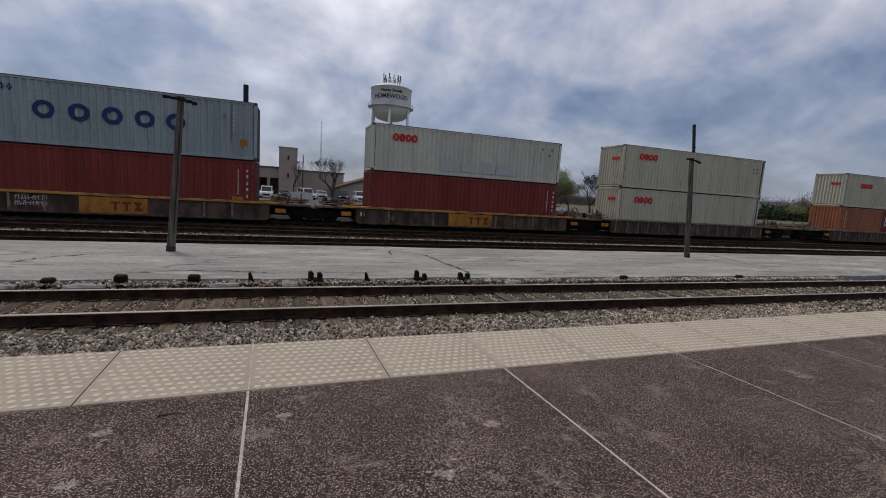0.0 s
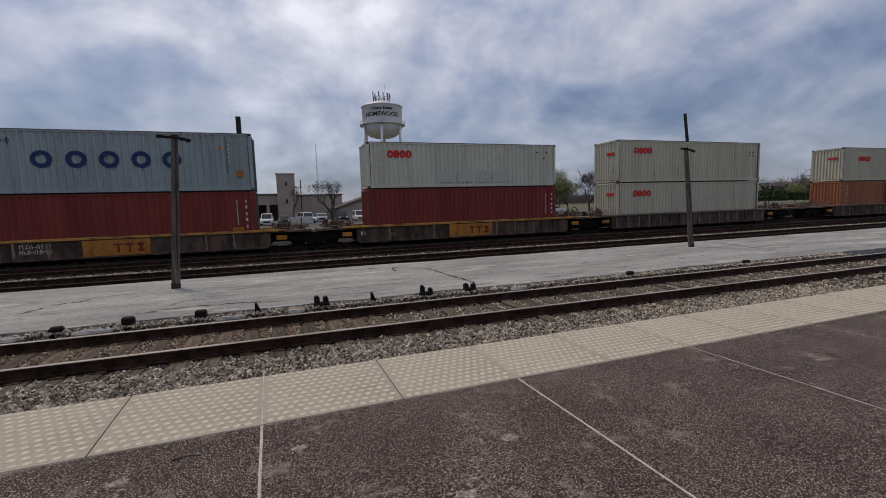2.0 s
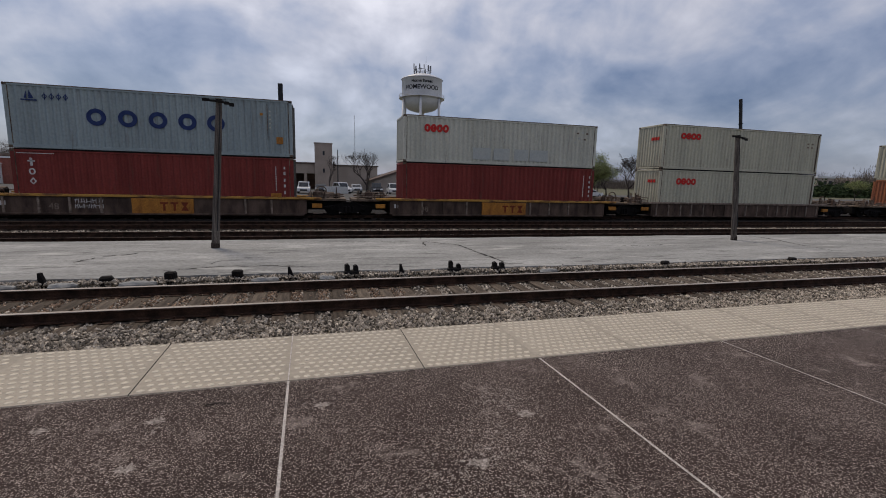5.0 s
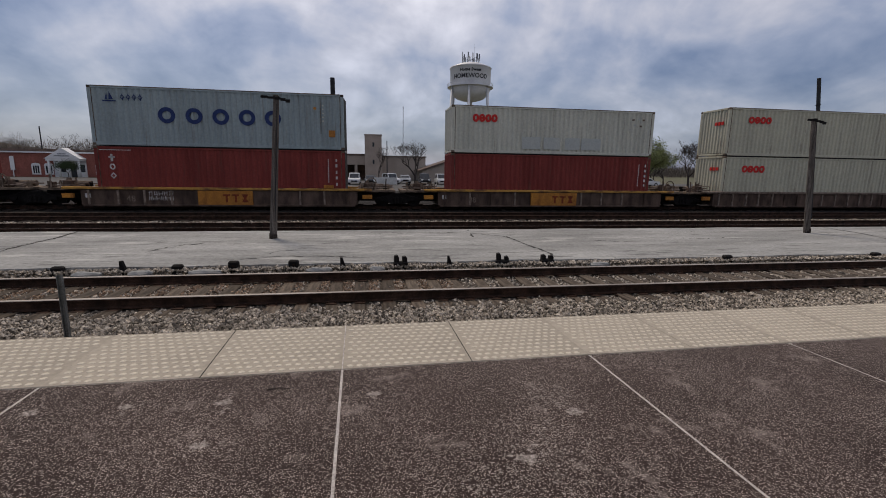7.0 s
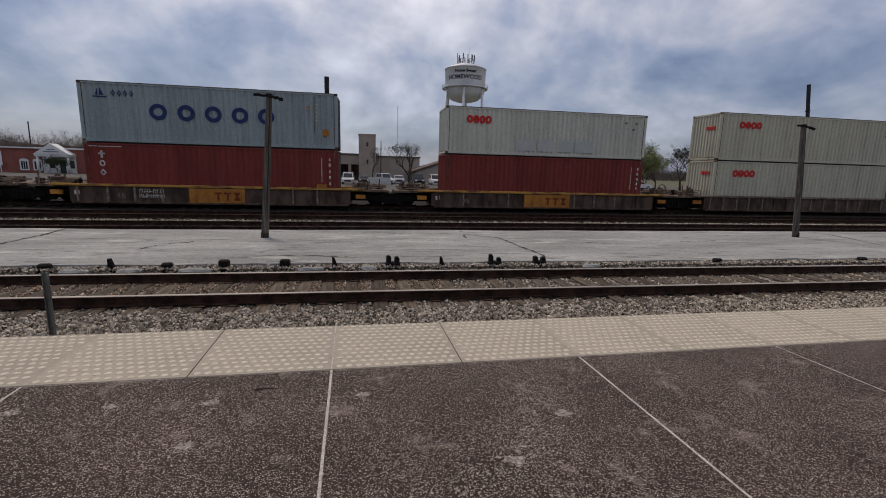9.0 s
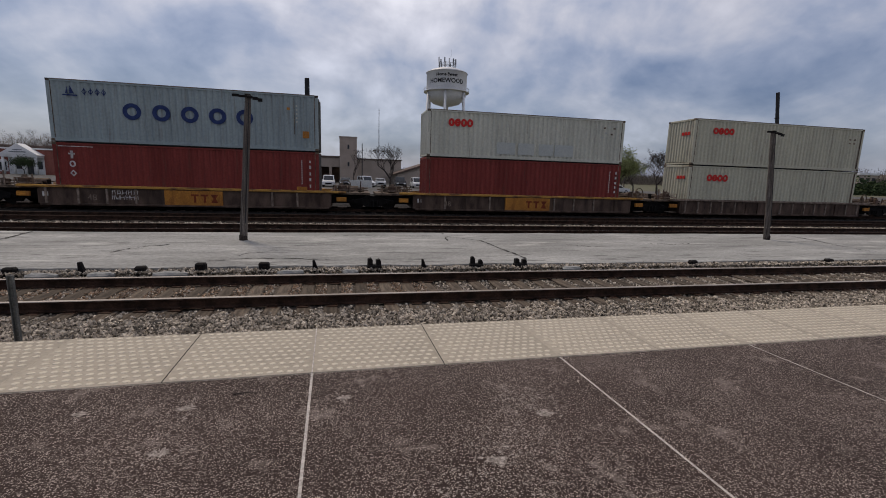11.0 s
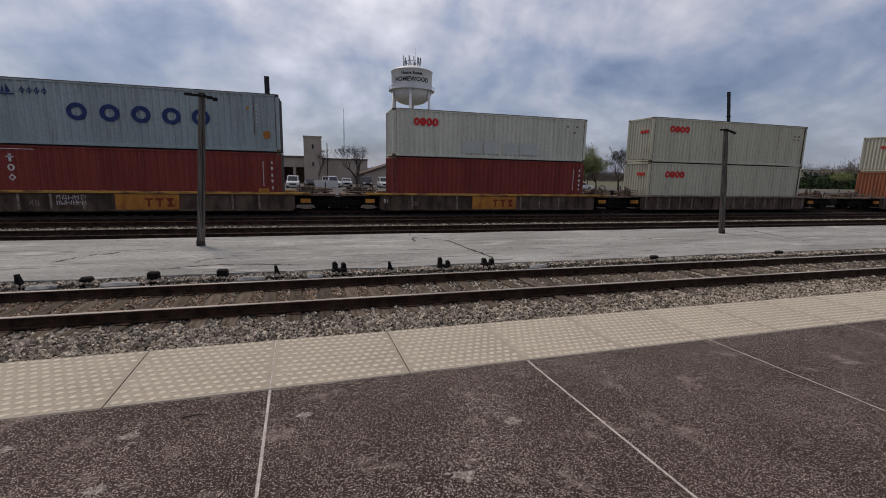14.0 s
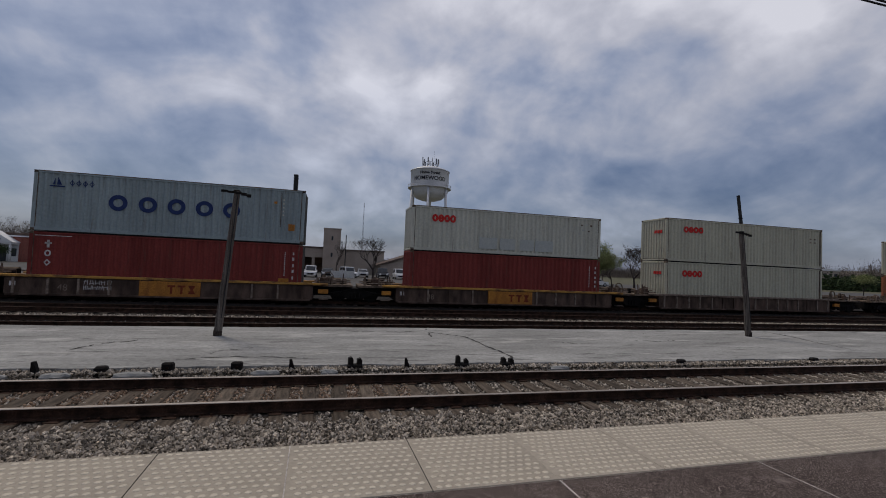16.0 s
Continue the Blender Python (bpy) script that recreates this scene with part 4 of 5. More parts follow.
        part("hand_rail", rail, M_CARRIB, c)
        for k in range(3):
            xx = lo + (hi - lo) * rng.uniform(0.08, 0.92)
            stand = tube(bmesh.new(), (xx, -1.12, 0.92), (xx + rng.uniform(-0.08, 0.08), -1.12, rng.uniform(1.25, 1.6)), 0.035, sides=6)
            part("stand_pipe", stand, rng.choice((M_CARRIB, M_CARBODY, M_RUSTTRIM)), c)
        vx = lo + (hi - lo) * rng.uniform(0.25, 0.75)
        part("valve_box", boxed(vx - 0.22, vx + 0.22, -0.9, -0.5, 0.92, 1.30, bevel=0.05), M_CARBODY, c)
        part("valve_cap", tube(bmesh.new(), (vx, -0.7, 1.28), (vx, -0.7, 1.42), 0.12, 0.08, 10), M_RUSTTRIM, c)
        loop = bmesh.new()
        for k in range(8):
            f0, f1 = k / 8, (k + 1) / 8
            tube(loop, (lo + (hi - lo) * f0, -1.24, 0.80 - 0.32 * math.sin(math.pi * f0)), (lo + (hi - lo) * f1, -1.24, 0.80 - 0.32 * math.sin(math.pi * f1)), 0.022, sides=5)
        part("brake_hose", loop, M_STEEL, c)
        tank = tube(bmesh.new(), (lo + 0.5, 0.45, 1.08), (hi - 0.6, 0.45, 1.08), 0.15, sides=14)
        part("air_tank", tank, M_RUSTTRIM, c)
        hose = tube(bmesh.new(), (xo - e * 0.2, -0.35, 0.6), (xo - e * 0.05, -0.4, 0.25), 0.03, sides=6)
        part("air_hose", hose, M_STEEL, c)
    if plate:
        p0, p1 = plate[0] - mx, plate[1] - mx
        pl = part("logo_plate", boxed(p0, p1, -1.50, -1.40, 0.10, 0.83, bevel=0.01), M_PLATE, c, "yellow plate with rust-red marks")
        w = p1 - p0
        for k in range(3):
            cx = p0 + w * (0.52 + 0.17 * k)
            mark = [(cx - w * 0.065, 0.66), (cx - w * 0.065, 0.58), (cx - w * 0.02, 0.56), (cx - w * 0.02, 0.24), (cx + w * 0.02, 0.24), (cx + w * 0.02, 0.56), (cx + w * 0.065, 0.58), (cx + w * 0.065, 0.66)]
            if k == 2:
                mark = [(cx - w * 0.065, 0.66), (cx - w * 0.02, 0.45), (cx - w * 0.065, 0.24), (cx + w * 0.065, 0.24), (cx + w * 0.02, 0.45), (cx + w * 0.065, 0.66)]
            part("logo", prism(bmesh.new(), mark, -1.506, -1.498), M_PLATEMARK, pl, "rust-red block-shaped logo mark")
    return c


car1 = well_car(-14.3, -1.0, M_YELLOW, "brown well car with worn yellow top chord and graffiti", 1.27, (-8.95, -6.27), 2.0, 2.2, 1)
car2 = well_car(3.7, 17.2, M_YELLOW, "brown well car with worn yellow top chord and logo plate", 1.35, (9.0, 11.8), 2.2, 1.7, 2)
car3 = well_car(21.0, 35.6, M_CARRIB, "plain brown well car with close ribs", 0.95, None, 1.9, 3.4, 3)
car4 = well_car(44.2, 58.4, M_CARRIB, "plain brown well car carrying an orange container", 0.9, None, 4.0, 2.2, 4)
car0 = well_car(-32.3, -19.0, M_YELLOW, "brown well car with worn yellow top chord", 1.27, None, 2.2, 2.1, 5)
for tx in (-16.65, 1.36, 19.05, 37.6, 41.9, -34.6, 60.6):
    truck(tx)
bm_ = bmesh.new()
tube(bm_, (39.0, CY, 0.35), (40.5, CY, 0.35), 0.09)
tagged(part("coupler", bm_, M_STEEL), "blackened steel coupler between two rail cars", "coupler")


def strokes(parent, x0, x1, z0, z1, seed, mat, label, rows=2, y=-1.405):
    """Paint strokes sprayed on the web: short slanted bars and loops."""
    rng = random.Random(seed)
    bm = bmesh.new()
    hgt = (z1 - z0) / rows
    for r in range(rows):
        x = x0
        while x < x1:
            w = rng.uniform(0.08, 0.17)
            zt, zb = z0 + (r + 0.9) * hgt, z0 + (r + 0.1) * hgt
            for k in range(2):
                lean = rng.uniform(-0.06, 0.06)
                xx = x + k * w
                prism(bm, [(xx, zb), (xx + 0.025, zb), (xx + 0.025 + lean, zt), (xx + lean, zt)], y - 0.004, y + 0.004)
            zz = rng.uniform(zb, zt - 0.03)
            prism(bm, [(x, zz), (x + w, zz + 0.02), (x + w, zz + 0.05), (x, zz + 0.03)], y - 0.0045, y + 0.004)
            x += w + rng.uniform(0.06, 0.12)
    return part("graffiti", bm, mat, parent, label)


part("lift_bracket", boxed(-2.62 + 7.65, -2.12 + 7.65, -1.52, -1.30, 0.992, 1.17, bevel=0.01), M_PLATE, car1, "yellow bracket on the top chord")
strokes(car1, -11.3 + 7.65, -10.25 + 7.65, 0.30, 0.80, 3, M_WHITEMARK, "white scrawled graffiti")


def lettering(name, text, size, mat, parent, m, label=""):
    cu = bpy.data.curves.new(name, "FONT")
    cu.body, cu.size, cu.extrude, cu.resolution_u = text, size, 0.002, 3
    tmp = new(name, cu)
    me = bpy.data.meshes.new_from_object(tmp.evaluated_get(bpy.context.evaluated_depsgraph_get()))
    bpy.data.objects.remove(tmp)
    me.materials.clear()
    me.materials.append(mat)
    ob = new(name, me)
    ob.parent, ob.matrix_basis = parent, m
    if label:
        tagged(ob, label)
    return ob


lettering("number", "48", 0.42, M_CARRIB, car1, pose(-12.35 + 7.65, -1.407, 0.27, 90, 0, 0), "faint stencilled number")
lettering("number", "48", 0.42, M_CARRIB, car2, pose(5.35 - 10.45, -1.407, 0.27, 90, 0, 0), "faint stencilled number")
for c_, xx in ((car1, -14.25), (car2, 3.75)):
    mx_ = -7.65 if c_ is car1 else 10.45
    part("data_tag", boxed(xx + 0.05 - mx_, xx + 0.28 - mx_, -1.425, -1.398, 0.45, 0.66), M_WHITEMARK, c_, "small white tag")


# ---- posts and poles ----
def lamp_post(x, y, top, lean_x, label, arm):
    t = thing("wooden_post", x, y, S_TOP, label, "post", "old posts on the island platform")
    h = top - S_TOP
    bm = bmesh.new()
    rings = []
    n, sides = 14, 10
    for i in range(n + 1):
        f = i / n
        r = 0.106 - 0.026 * f
        off = 0.012 * noise.noise(Vector((x, f * 5, 0)))
        rings.append([bm.verts.new((lean_x * f + off + r * math.cos(2 * math.pi * k / sides) * (1 + 0.10 * noise.noise(Vector((k * 1.7, f * 2, x)))), r * math.sin(2 * math.pi * k / sides), h * f)) for k in range(sides)])
    for p, q in zip(rings, rings[1:]):
        for k in range(sides):
            bm.faces.new((p[k], p[(k + 1) % sides], q[(k + 1) % sides], q[k]))
    bm.faces.new(rings[-1])
    part("shaft", bm, M_WOOD, t)
    part("butt_wrap", lathe(bmesh.new(), [(0.113, 0.0), (0.112, 0.13), (0.104, 0.16)], 12), M_TIE_FAR, t, "dark tarred foot")
    bm = bmesh.new()
    pts = [(-arm, 0.02), (-arm * 0.55, 0.0), (0, -0.01), (arm * 0.35, -0.03), (arm * 0.7, -0.06), (arm, -0.10)]
    for (xa, za), (xb, zb) in zip(pts, pts[1:]):
        box(bm, min(xa, xb) + lean_x, max(xa, xb) + lean_x, -0.13, -0.08, h - 0.055 + min(za, zb), h - 0.01 + max(za, zb))
    part("cross_arm", bm, M_TAR, t, "short dark cross-arm")
    part("cap", boxed(lean_x - 0.08, lean_x + 0.08, -0.08, 0.08, h, h + 0.04, bevel=0.02), M_TAR, t)
    bm = bmesh.new()
    tube(bm, (lean_x * 0.5 / h + 0.055, -0.09, 0.5), (lean_x + 0.035, -0.075, h - 0.1), 0.012, sides=5)
    part("conduit", bm, M_DARKPOLE, t)
    return t


lamp_post(-2.90, 13.25, 3.64, 0.27, "grey weathered wooden post with dark cross-arm, leaning slightly", 0.38)
lamp_post(15.40, 13.50, 3.60, -0.42, "grey weathered wooden post with small dark arm, leaning", 0.36)


def tall_pole(x, y, top, w, label, lean=0.0):
    t = thing("steel_pole", x, y, -0.6, label, "pole", "dark poles behind the train")
    t.rotation_euler[1] = lean
    part("shaft", boxed(-w, w, -w, w, 0, top + 0.6, bevel=0.02), M_DARKPOLE, t)
    part("base_plate", boxed(-w * 2, w * 2, -w * 2, w * 2, 0, 0.05), M_DARKPOLE, t)
    part("clamp", boxed(-w * 1.25, w * 1.25, -w * 1.25, w * 1.25, top * 0.85, top * 0.85 + 0.06), M_TAR, t)
    return t


tall_pole(-2.35, 28.6, 7.10, 0.13, "dark square steel pole rising behind the blue-grey container")
tall_pole(32.98, 28.6, 8.70, 0.095, "dark slim pole leaning behind the long grey containers", -0.15)

post = thing("marker_post", -3.34, 5.15, -0.55, "galvanized steel channel post beside the platform edge", "post")
bm_ = bmesh.new()
prism(bm_, [(-0.022, 0), (0.022, 0), (0.022, 1.10), (-0.022, 1.10)], -0.004, 0.004)
box(bm_, -0.026, -0.02, -0.03, 0.004, 0, 1.10)
box(bm_, 0.02, 0.026, -0.03, 0.004, 0, 1.10)
part("channel", bm_, M_GALV, post)


# ---- cut-off stubs along the old platform ----
def stub(x, y, kind, seed):
    rng = random.Random(seed)
    t = thing("rail_stub", x, y, -0.50, "black cut-off steel stub beside the old platform edge", "stub", "stubs along the old platform", rng.uniform(-12, 12))
    if kind == 0:
        part("block", boxed(-0.11, 0.11, -0.08, 0.08, 0, 0.30, bevel=0.03), M_TAR, t)
        part("bolt", tube(bmesh.new(), (0.02, -0.09, 0.2), (0.02, -0.06, 0.2), 0.03), M_RAIL, t)
    elif kind == 1:
        for s in (-0.10, 0.10):
            hh = 0.36 + rng.uniform(-0.05, 0.04)
            part("prong", prism(bmesh.new(), [(s - 0.06, 0), (s + 0.06, 0), (s + 0.055, hh - 0.05), (s + 0.02, hh), (s - 0.05, hh - 0.02)], -0.06, 0.06), M_TAR, t)
        part("base", boxed(-0.17, 0.17, -0.10, 0.10, 0, 0.22, bevel=0.03), M_TAR, t)
    elif kind == 2:
        part("prong", prism(bmesh.new(), [(-0.05, 0), (0.12, 0), (0.07, 0.14), (0.0, 0.34), (-0.05, 0.34)], -0.04, 0.04), M_TAR, t)
        part("base", boxed(-0.1, 0.14, -0.07, 0.07, 0, 0.10, bevel=0.02), M_TAR, t)
    else:
        part("block", boxed(-0.12, 0.11, -0.09, 0.09, 0, 0.24, bevel=0.035), M_TAR, t)
        part("flange", boxed(-0.17, 0.16, -0.11, 0.11, 0, 0.07, bevel=0.02), M_TAR, t)
    t.scale = (0.92, 0.92, 0.92)
    return t


for k, (sx, kd) in enumerate(((-6.22, 3), (-5.05, 2), (-4.02, 3), (-2.93, 0), (-1.72, 0), (-0.70, 2), (0.56, 1), (1.66, 2), (2.90, 1), (3.98, 1), (8.75, 3), (13.2, 3))):
    stub(sx, 9.60, kd, k)

# ---- broken lumps of old kerb lying against the platform ----
def kerb_lump(x, y, length, seed):
    rng = random.Random(seed)
    n, sides = 7, 9
    bm = bmesh.new()
    rings = []
    for i in range(n):
        f = i / (n - 1)
        r = 0.085 * (0.72 if i in (0, n - 1) else 1.0)
        rings.append([bm.verts.new((length * (f - 0.5) + rng.uniform(-0.02, 0.02), r * 1.2 * math.cos(2 * math.pi * k / sides) * rng.uniform(0.85, 1.1), 0.07 + r * math.sin(2 * math.pi * k / sides) * rng.uniform(0.85, 1.1))) for k in range(sides)])
    for p, q in zip(rings, rings[1:]):
        for k in range(sides):
            bm.faces.new((p[k], p[(k + 1) % sides], q[(k + 1) % sides], q[k]))
    bm.faces.new(rings[0][::-1])
    bm.faces.new(rings[-1])
    ob = part("kerb_lump", bm, M_SLAB)
    ob.matrix_basis = pose(x, y, -0.505, 0, 0, rng.uniform(-6, 6))
    return tagged(ob, "pale broken lump of old concrete kerb lying on ballast", "rubble", "broken kerb lumps")


for k, (lx, ll) in enumerate(((-4.62, 0.42), (-3.42, 0.62), (-1.16, 0.50), (-5.6, 0.5), (0.05, 0.3), (5.2, 0.45))):
    kerb_lump(lx, 9.40, ll, 40 + k)

# ---- overhead wires high above the tracks, and the line poles that carry them ----
for lx in (-90, 150):
    lp = thing("line_pole", lx, 9.3, -0.6, "tall brown wooden line pole carrying overhead wires", "pole", "line poles")
    part("shaft", tube(bmesh.new(), (0, 0, 0), (0, 0, 11.2), 0.17, 0.11, 10), M_WOOD, lp)
    part("cross_arm", boxed(-0.06, 0.06, -0.6, 0.6, 10.40, 10.52), M_WOOD, lp)
    part("insulator", tube(bmesh.new(), (0, -0.3, 10.35), (0, -0.3, 10.60), 0.06, sides=8), M_TRIMW, lp)
    part("insulator", tube(bmesh.new(), (0, 0.3, 10.52), (0, 0.3, 10.97), 0.06, sides=8), M_TRIMW, lp)
for wy, wz in ((9.0, 9.92), (9.6, 10.35)):
    bm_ = tube(bmesh.new(), (-90, wy, wz), (150, wy, wz), 0.03, sides=6)
    tagged(part("overhead_wire", bm_, M_DARKPOLE), "thin black overhead wire running along the railway", "wire", "overhead wires")

# ---- water tower ----
TX, TY = 36.5, 170.0
tower = thing("water_tower", TX, TY, -0.7, "white round water tower on legs with dark lettering", "water tower")
R = 7.55
part("tank_wall", lathe(bmesh.new(), [(R, 33.0), (R, 39.6), (R + 0.12, 39.7)], 48), M_TANK, tower, smooth=True)
part("tank_roof", lathe(bmesh.new(), [(R + 0.25, 39.7), (R + 0.2, 39.95), (R * 0.8, 40.7), (R * 0.5, 41.5), (R * 0.2, 42.0), (0.02, 42.1)], 48), M_TANK, tower, "white domed roof", smooth=True)
part("tank_bowl", lathe(bmesh.new(), [(R, 33.0), (R * 0.97, 31.6), (R * 0.86, 30.2), (R * 0.66, 29.0), (R * 0.36, 28.3), (0.9, 28.1), (0.9, 0.0)], 48), M_TANK, tower, smooth=True)
part("balcony", lathe(bmesh.new(), [(R, 32.9), (R + 1.0, 32.9), (R + 1.0, 33.1), (R, 33.1)], 48), M_TANK, tower)
bm_ = bmesh.new()
for k in range(48):
    a = 2 * math.pi * k / 48
    p = ((R + 0.95) * math.cos(a), (R + 0.95) * math.sin(a))
    tube(bm_, (*p, 33.1), (*p, 34.1), 0.05, sides=4)
lathe(bm_, [(R + 0.9, 34.05), (R + 1.0, 34.05), (R + 1.0, 34.17), (R + 0.9, 34.17)], 48)
part("railing", bm_, M_TANK, tower)
for k in range(6):
    a = 2 * math.pi * (k + 0.25) / 6
    part("leg", tube(bmesh.new(), ((R - 0.1) * math.cos(a), (R - 0.1) * math.sin(a), 33.2), ((R + 1.4) * math.cos(a), (R + 1.4) * math.sin(a), 0), 0.48, 0.52, sides=14), M_TANK, tower, smooth=True)
    b = 2 * math.pi * (k + 1.25) / 6
    part("brace", tube(bmesh.new(), ((R + 0.5) * math.cos(a), (R + 0.5) * math.sin(a), 20), ((R + 0.5) * math.cos(b), (R + 0.5) * math.sin(b), 20), 0.2, sides=6), M_TANK, tower)
bm_ = bmesh.new()
for k in range(14):
    a, b = 2 * math.pi * k / 14, 2 * math.pi * (k + 1) / 14
    tube(bm_, (2.85 * math.cos(a), 2.85 * math.sin(a), 41.2), (2.85 * math.cos(a), 2.85 * math.sin(a), 43.4), 0.06, sides=4)
    for z_ in (42.5, 43.4):
        tube(bm_, (2.85 * math.cos(a), 2.85 * math.sin(a), z_), (2.85 * math.cos(b), 2.85 * math.sin(b), z_), 0.06, sides=4)
part("roof_railing", bm_, M_TANKDARK, tower)
rng_ = random.Random(8)
for k in range(12):
    a = 2 * math.pi * k / 12
    x_, y_ = 3.1 * math.cos(a), 3.1 * math.sin(a)
    h_ = rng_.uniform(44.0, 45.4)
    mast = part("antenna_mast", tube(bmesh.new(), (x_, y_, 41.3), (x_, y_, h_), 0.09, sides=5), M_TANKDARK, tower)
    part("antenna_panel", boxed(x_ * 1.04 - 0.22, x_ * 1.04 + 0.22, y_ - 0.35, y_ - 0.15, h_ - 1.7, h_ + 0.1), M_TANKDARK if k % 3 else M_TANK, mast)
part("whip_antenna", tube(bmesh.new(), (1.4, 0, 42), (1.4, 0, 48.6), 0.05, 0.03, sides=5), M_TANKDARK, tower)


def wrapped(text, size, z, spread, mat, label):
    """Lettering bent round the tank, facing the railway."""
    cu = bpy.data.curves.new("lettering", "FONT")
    cu.body, cu.size, cu.align_x, cu.resolution_u, cu.offset = text, size, "CENTER", 3, 0.05
    tmp = new("lettering", cu)
    me = bpy.data.meshes.new_from_object(tmp.evaluated_get(bpy.context.evaluated_depsgraph_get()))
    bpy.data.objects.remove(tmp)
    face = math.atan2(-TY, -TX)
    for v in me.vertices:
        a = face + v.co.x * spread / R
        v.co = ((R + 0.06) * math.cos(a), (R + 0.06) * math.sin(a), z + v.co.y)
    me.materials.clear()
    me.materials.append(mat)
    ob = new("lettering", me)
    ob.parent = tower
    return tagged(ob, label)


wrapped("HOMEWOOD", 2.15, 35.4, 1.0, M_BLACKMARK, "dark lettering round the tank")
wrapped("Home Sweet", 1.5, 37.7, 1.0, M_BLACKMARK, "smaller dark lettering round the tank")


# ---- trees ----
def limb_tree(x, y, h, seed, label, mat=M_BARK, leaf=None, leaves=0, spread=0.55, depth=7, trunk=0.02, z=-0.66, twig_r=0.012):
    rng = random.Random(seed)
    t = thing("tree", x, y, z, label, "tree", "trees behind the railway")
    bm = bmesh.new()
    tips = []

    def grow(p, d, length, r, level):
        q = p + d * length * 0.5 + Vector((rng.uniform(-1, 1), rng.uniform(-1, 1), 0)) * length * 0.05
        e = q + (d + Vector((rng.uniform(-0.2, 0.2), rng.uniform(-0.2, 0.2), 0.06))).normalized() * length * 0.5
        sides = 6 if level < 2 else (4 if level < 4 else 3)
        tube(bm, p, q, r, r * 0.85, sides, False)
        tube(bm, q, e, r * 0.85, r * 0.66, sides, False)
        if level >= depth:
            tips.append(e)
            return
        if level >= 2:
            tips.append(e)
        for k in range(rng.choice((2, 2, 3)) if level else 3):
            ang = rng.uniform(0, 2 * math.pi)
            side = Vector((math.cos(ang), math.sin(ang), rng.uniform(0.0, 0.7)))
            nd = (d * rng.uniform(0.5, 0.9) + side * spread * rng.uniform(0.7, 1.3)).normalized()
            grow(e if k else p.lerp(e, 0.9), nd, length * rng.uniform(0.62, 0.88), max(r * 0.6, twig_r), level + 1)

    grow(Vector((0, 0, 0)), Vector((rng.uniform(-0.08, 0.08), 0, 1)).normalized(), h * 0.27, h * trunk, 0)
    part("trunk", bm, mat, t, "", smooth=True)
    if leaf is not None:
        pts = [rng.choice(tips) + Vector((rng.gauss(0, 0.35), rng.gauss(0, 0.35), rng.gauss(0, 0.3))) for _ in range(leaves)]
        pieces("crown", [(-1, 0, -0.5), (1, 0, -0.5), (0.8, 0.2, 0.6), (-0.8, -0.1, 0.6)], [(0, 1, 2, 3)], np.array([tuple(p) for p in pts]), leaf, np.random.default_rng(seed).uniform(0.03, 0.085, (leaves, 1)) * np.ones((1, 3)), seed, t)
    return t


limb_tree(5.8, 62, 6.5, 11, "bare spreading tree with dark branches beside the car park", spread=0.55, trunk=0.032, depth=8, twig_r=0.008)
limb_tree(1.0, 75, 6.0, 21, "bare slender young tree before the tan building", spread=0.33, trunk=0.017, depth=7, twig_r=0.008)
limb_tree(44.9, 58, 7.6, 33, "bare dark spreading tree behind the train", spread=1.0, trunk=0.026, depth=8, twig_r=0.016)
limb_tree(40.6, 64, 7.4, 41, "tree with sparse fresh green spring leaves", leaf=M_LEAF, leaves=6500, spread=0.85)
limb_tree(43.4, 66, 8.0, 44, "young tree with pale green spring leaves", leaf=M_LEAF, leaves=6000, spread=0.85)
limb_tree(46.6, 66, 6.2, 47, "tree in thin pale green leaf beside the tracks", leaf=M_LEAF, leaves=5500, spread=0.85)
limb_tree(45.0, 72, 5.6, 49, "small tree with fresh pale green leaves", leaf=M_LEAF, leaves=6000, spread=0.95)
limb_tree(48.5, 76, 5.8, 71, "broad tree in thin green spring leaf", leaf=M_LEAF, leaves=6500, spread=0.95)
limb_tree(52.0, 80, 6.6, 72, "broad tree in pale green spring leaf", leaf=M_LEAF, leaves=6500, spread=0.9)
limb_tree(56.5, 84, 6.2, 73, "leafing tree behind the car park", leaf=M_LEAF, leaves=6500, spread=0.95)
limb_tree(61.0, 90, 7.0, 74, "leafing tree behind the car park", leaf=M_LEAF, leaves=6500, spread=0.9)
limb_tree(128, 70, 6.5, 53, "dark green bushy tree far along the railway", leaf=M_SHRUB, leaves=4000, spread=0.8)
limb_tree(140, 76, 6.0, 54, "dark green bushy tree far along the railway", leaf=M_SHRUB, leaves=4000, spread=0.8)
limb_tree(118, 74, 5.0, 55, "pale green leafing tree far along the railway", leaf=M_LEAF, leaves=3500, spread=0.8)
limb_tree(-55.4, 92, 3.2, 51, "dark green shrub before the white portico", leaf=M_SHRUB, leaves=3200, spread=0.9)
for k, (tx, ty, th) in enumerate(((-88, 130, 11), (-80, 134, 12), (-72, 128, 10), (-66, 135, 11), (-97, 132, 12), (-60, 138, 9))):
    limb_tree(tx, ty, th, 60 + k, "bare grey-brown tree behind the brick building", spread=0.6, depth=6, trunk=0.013)

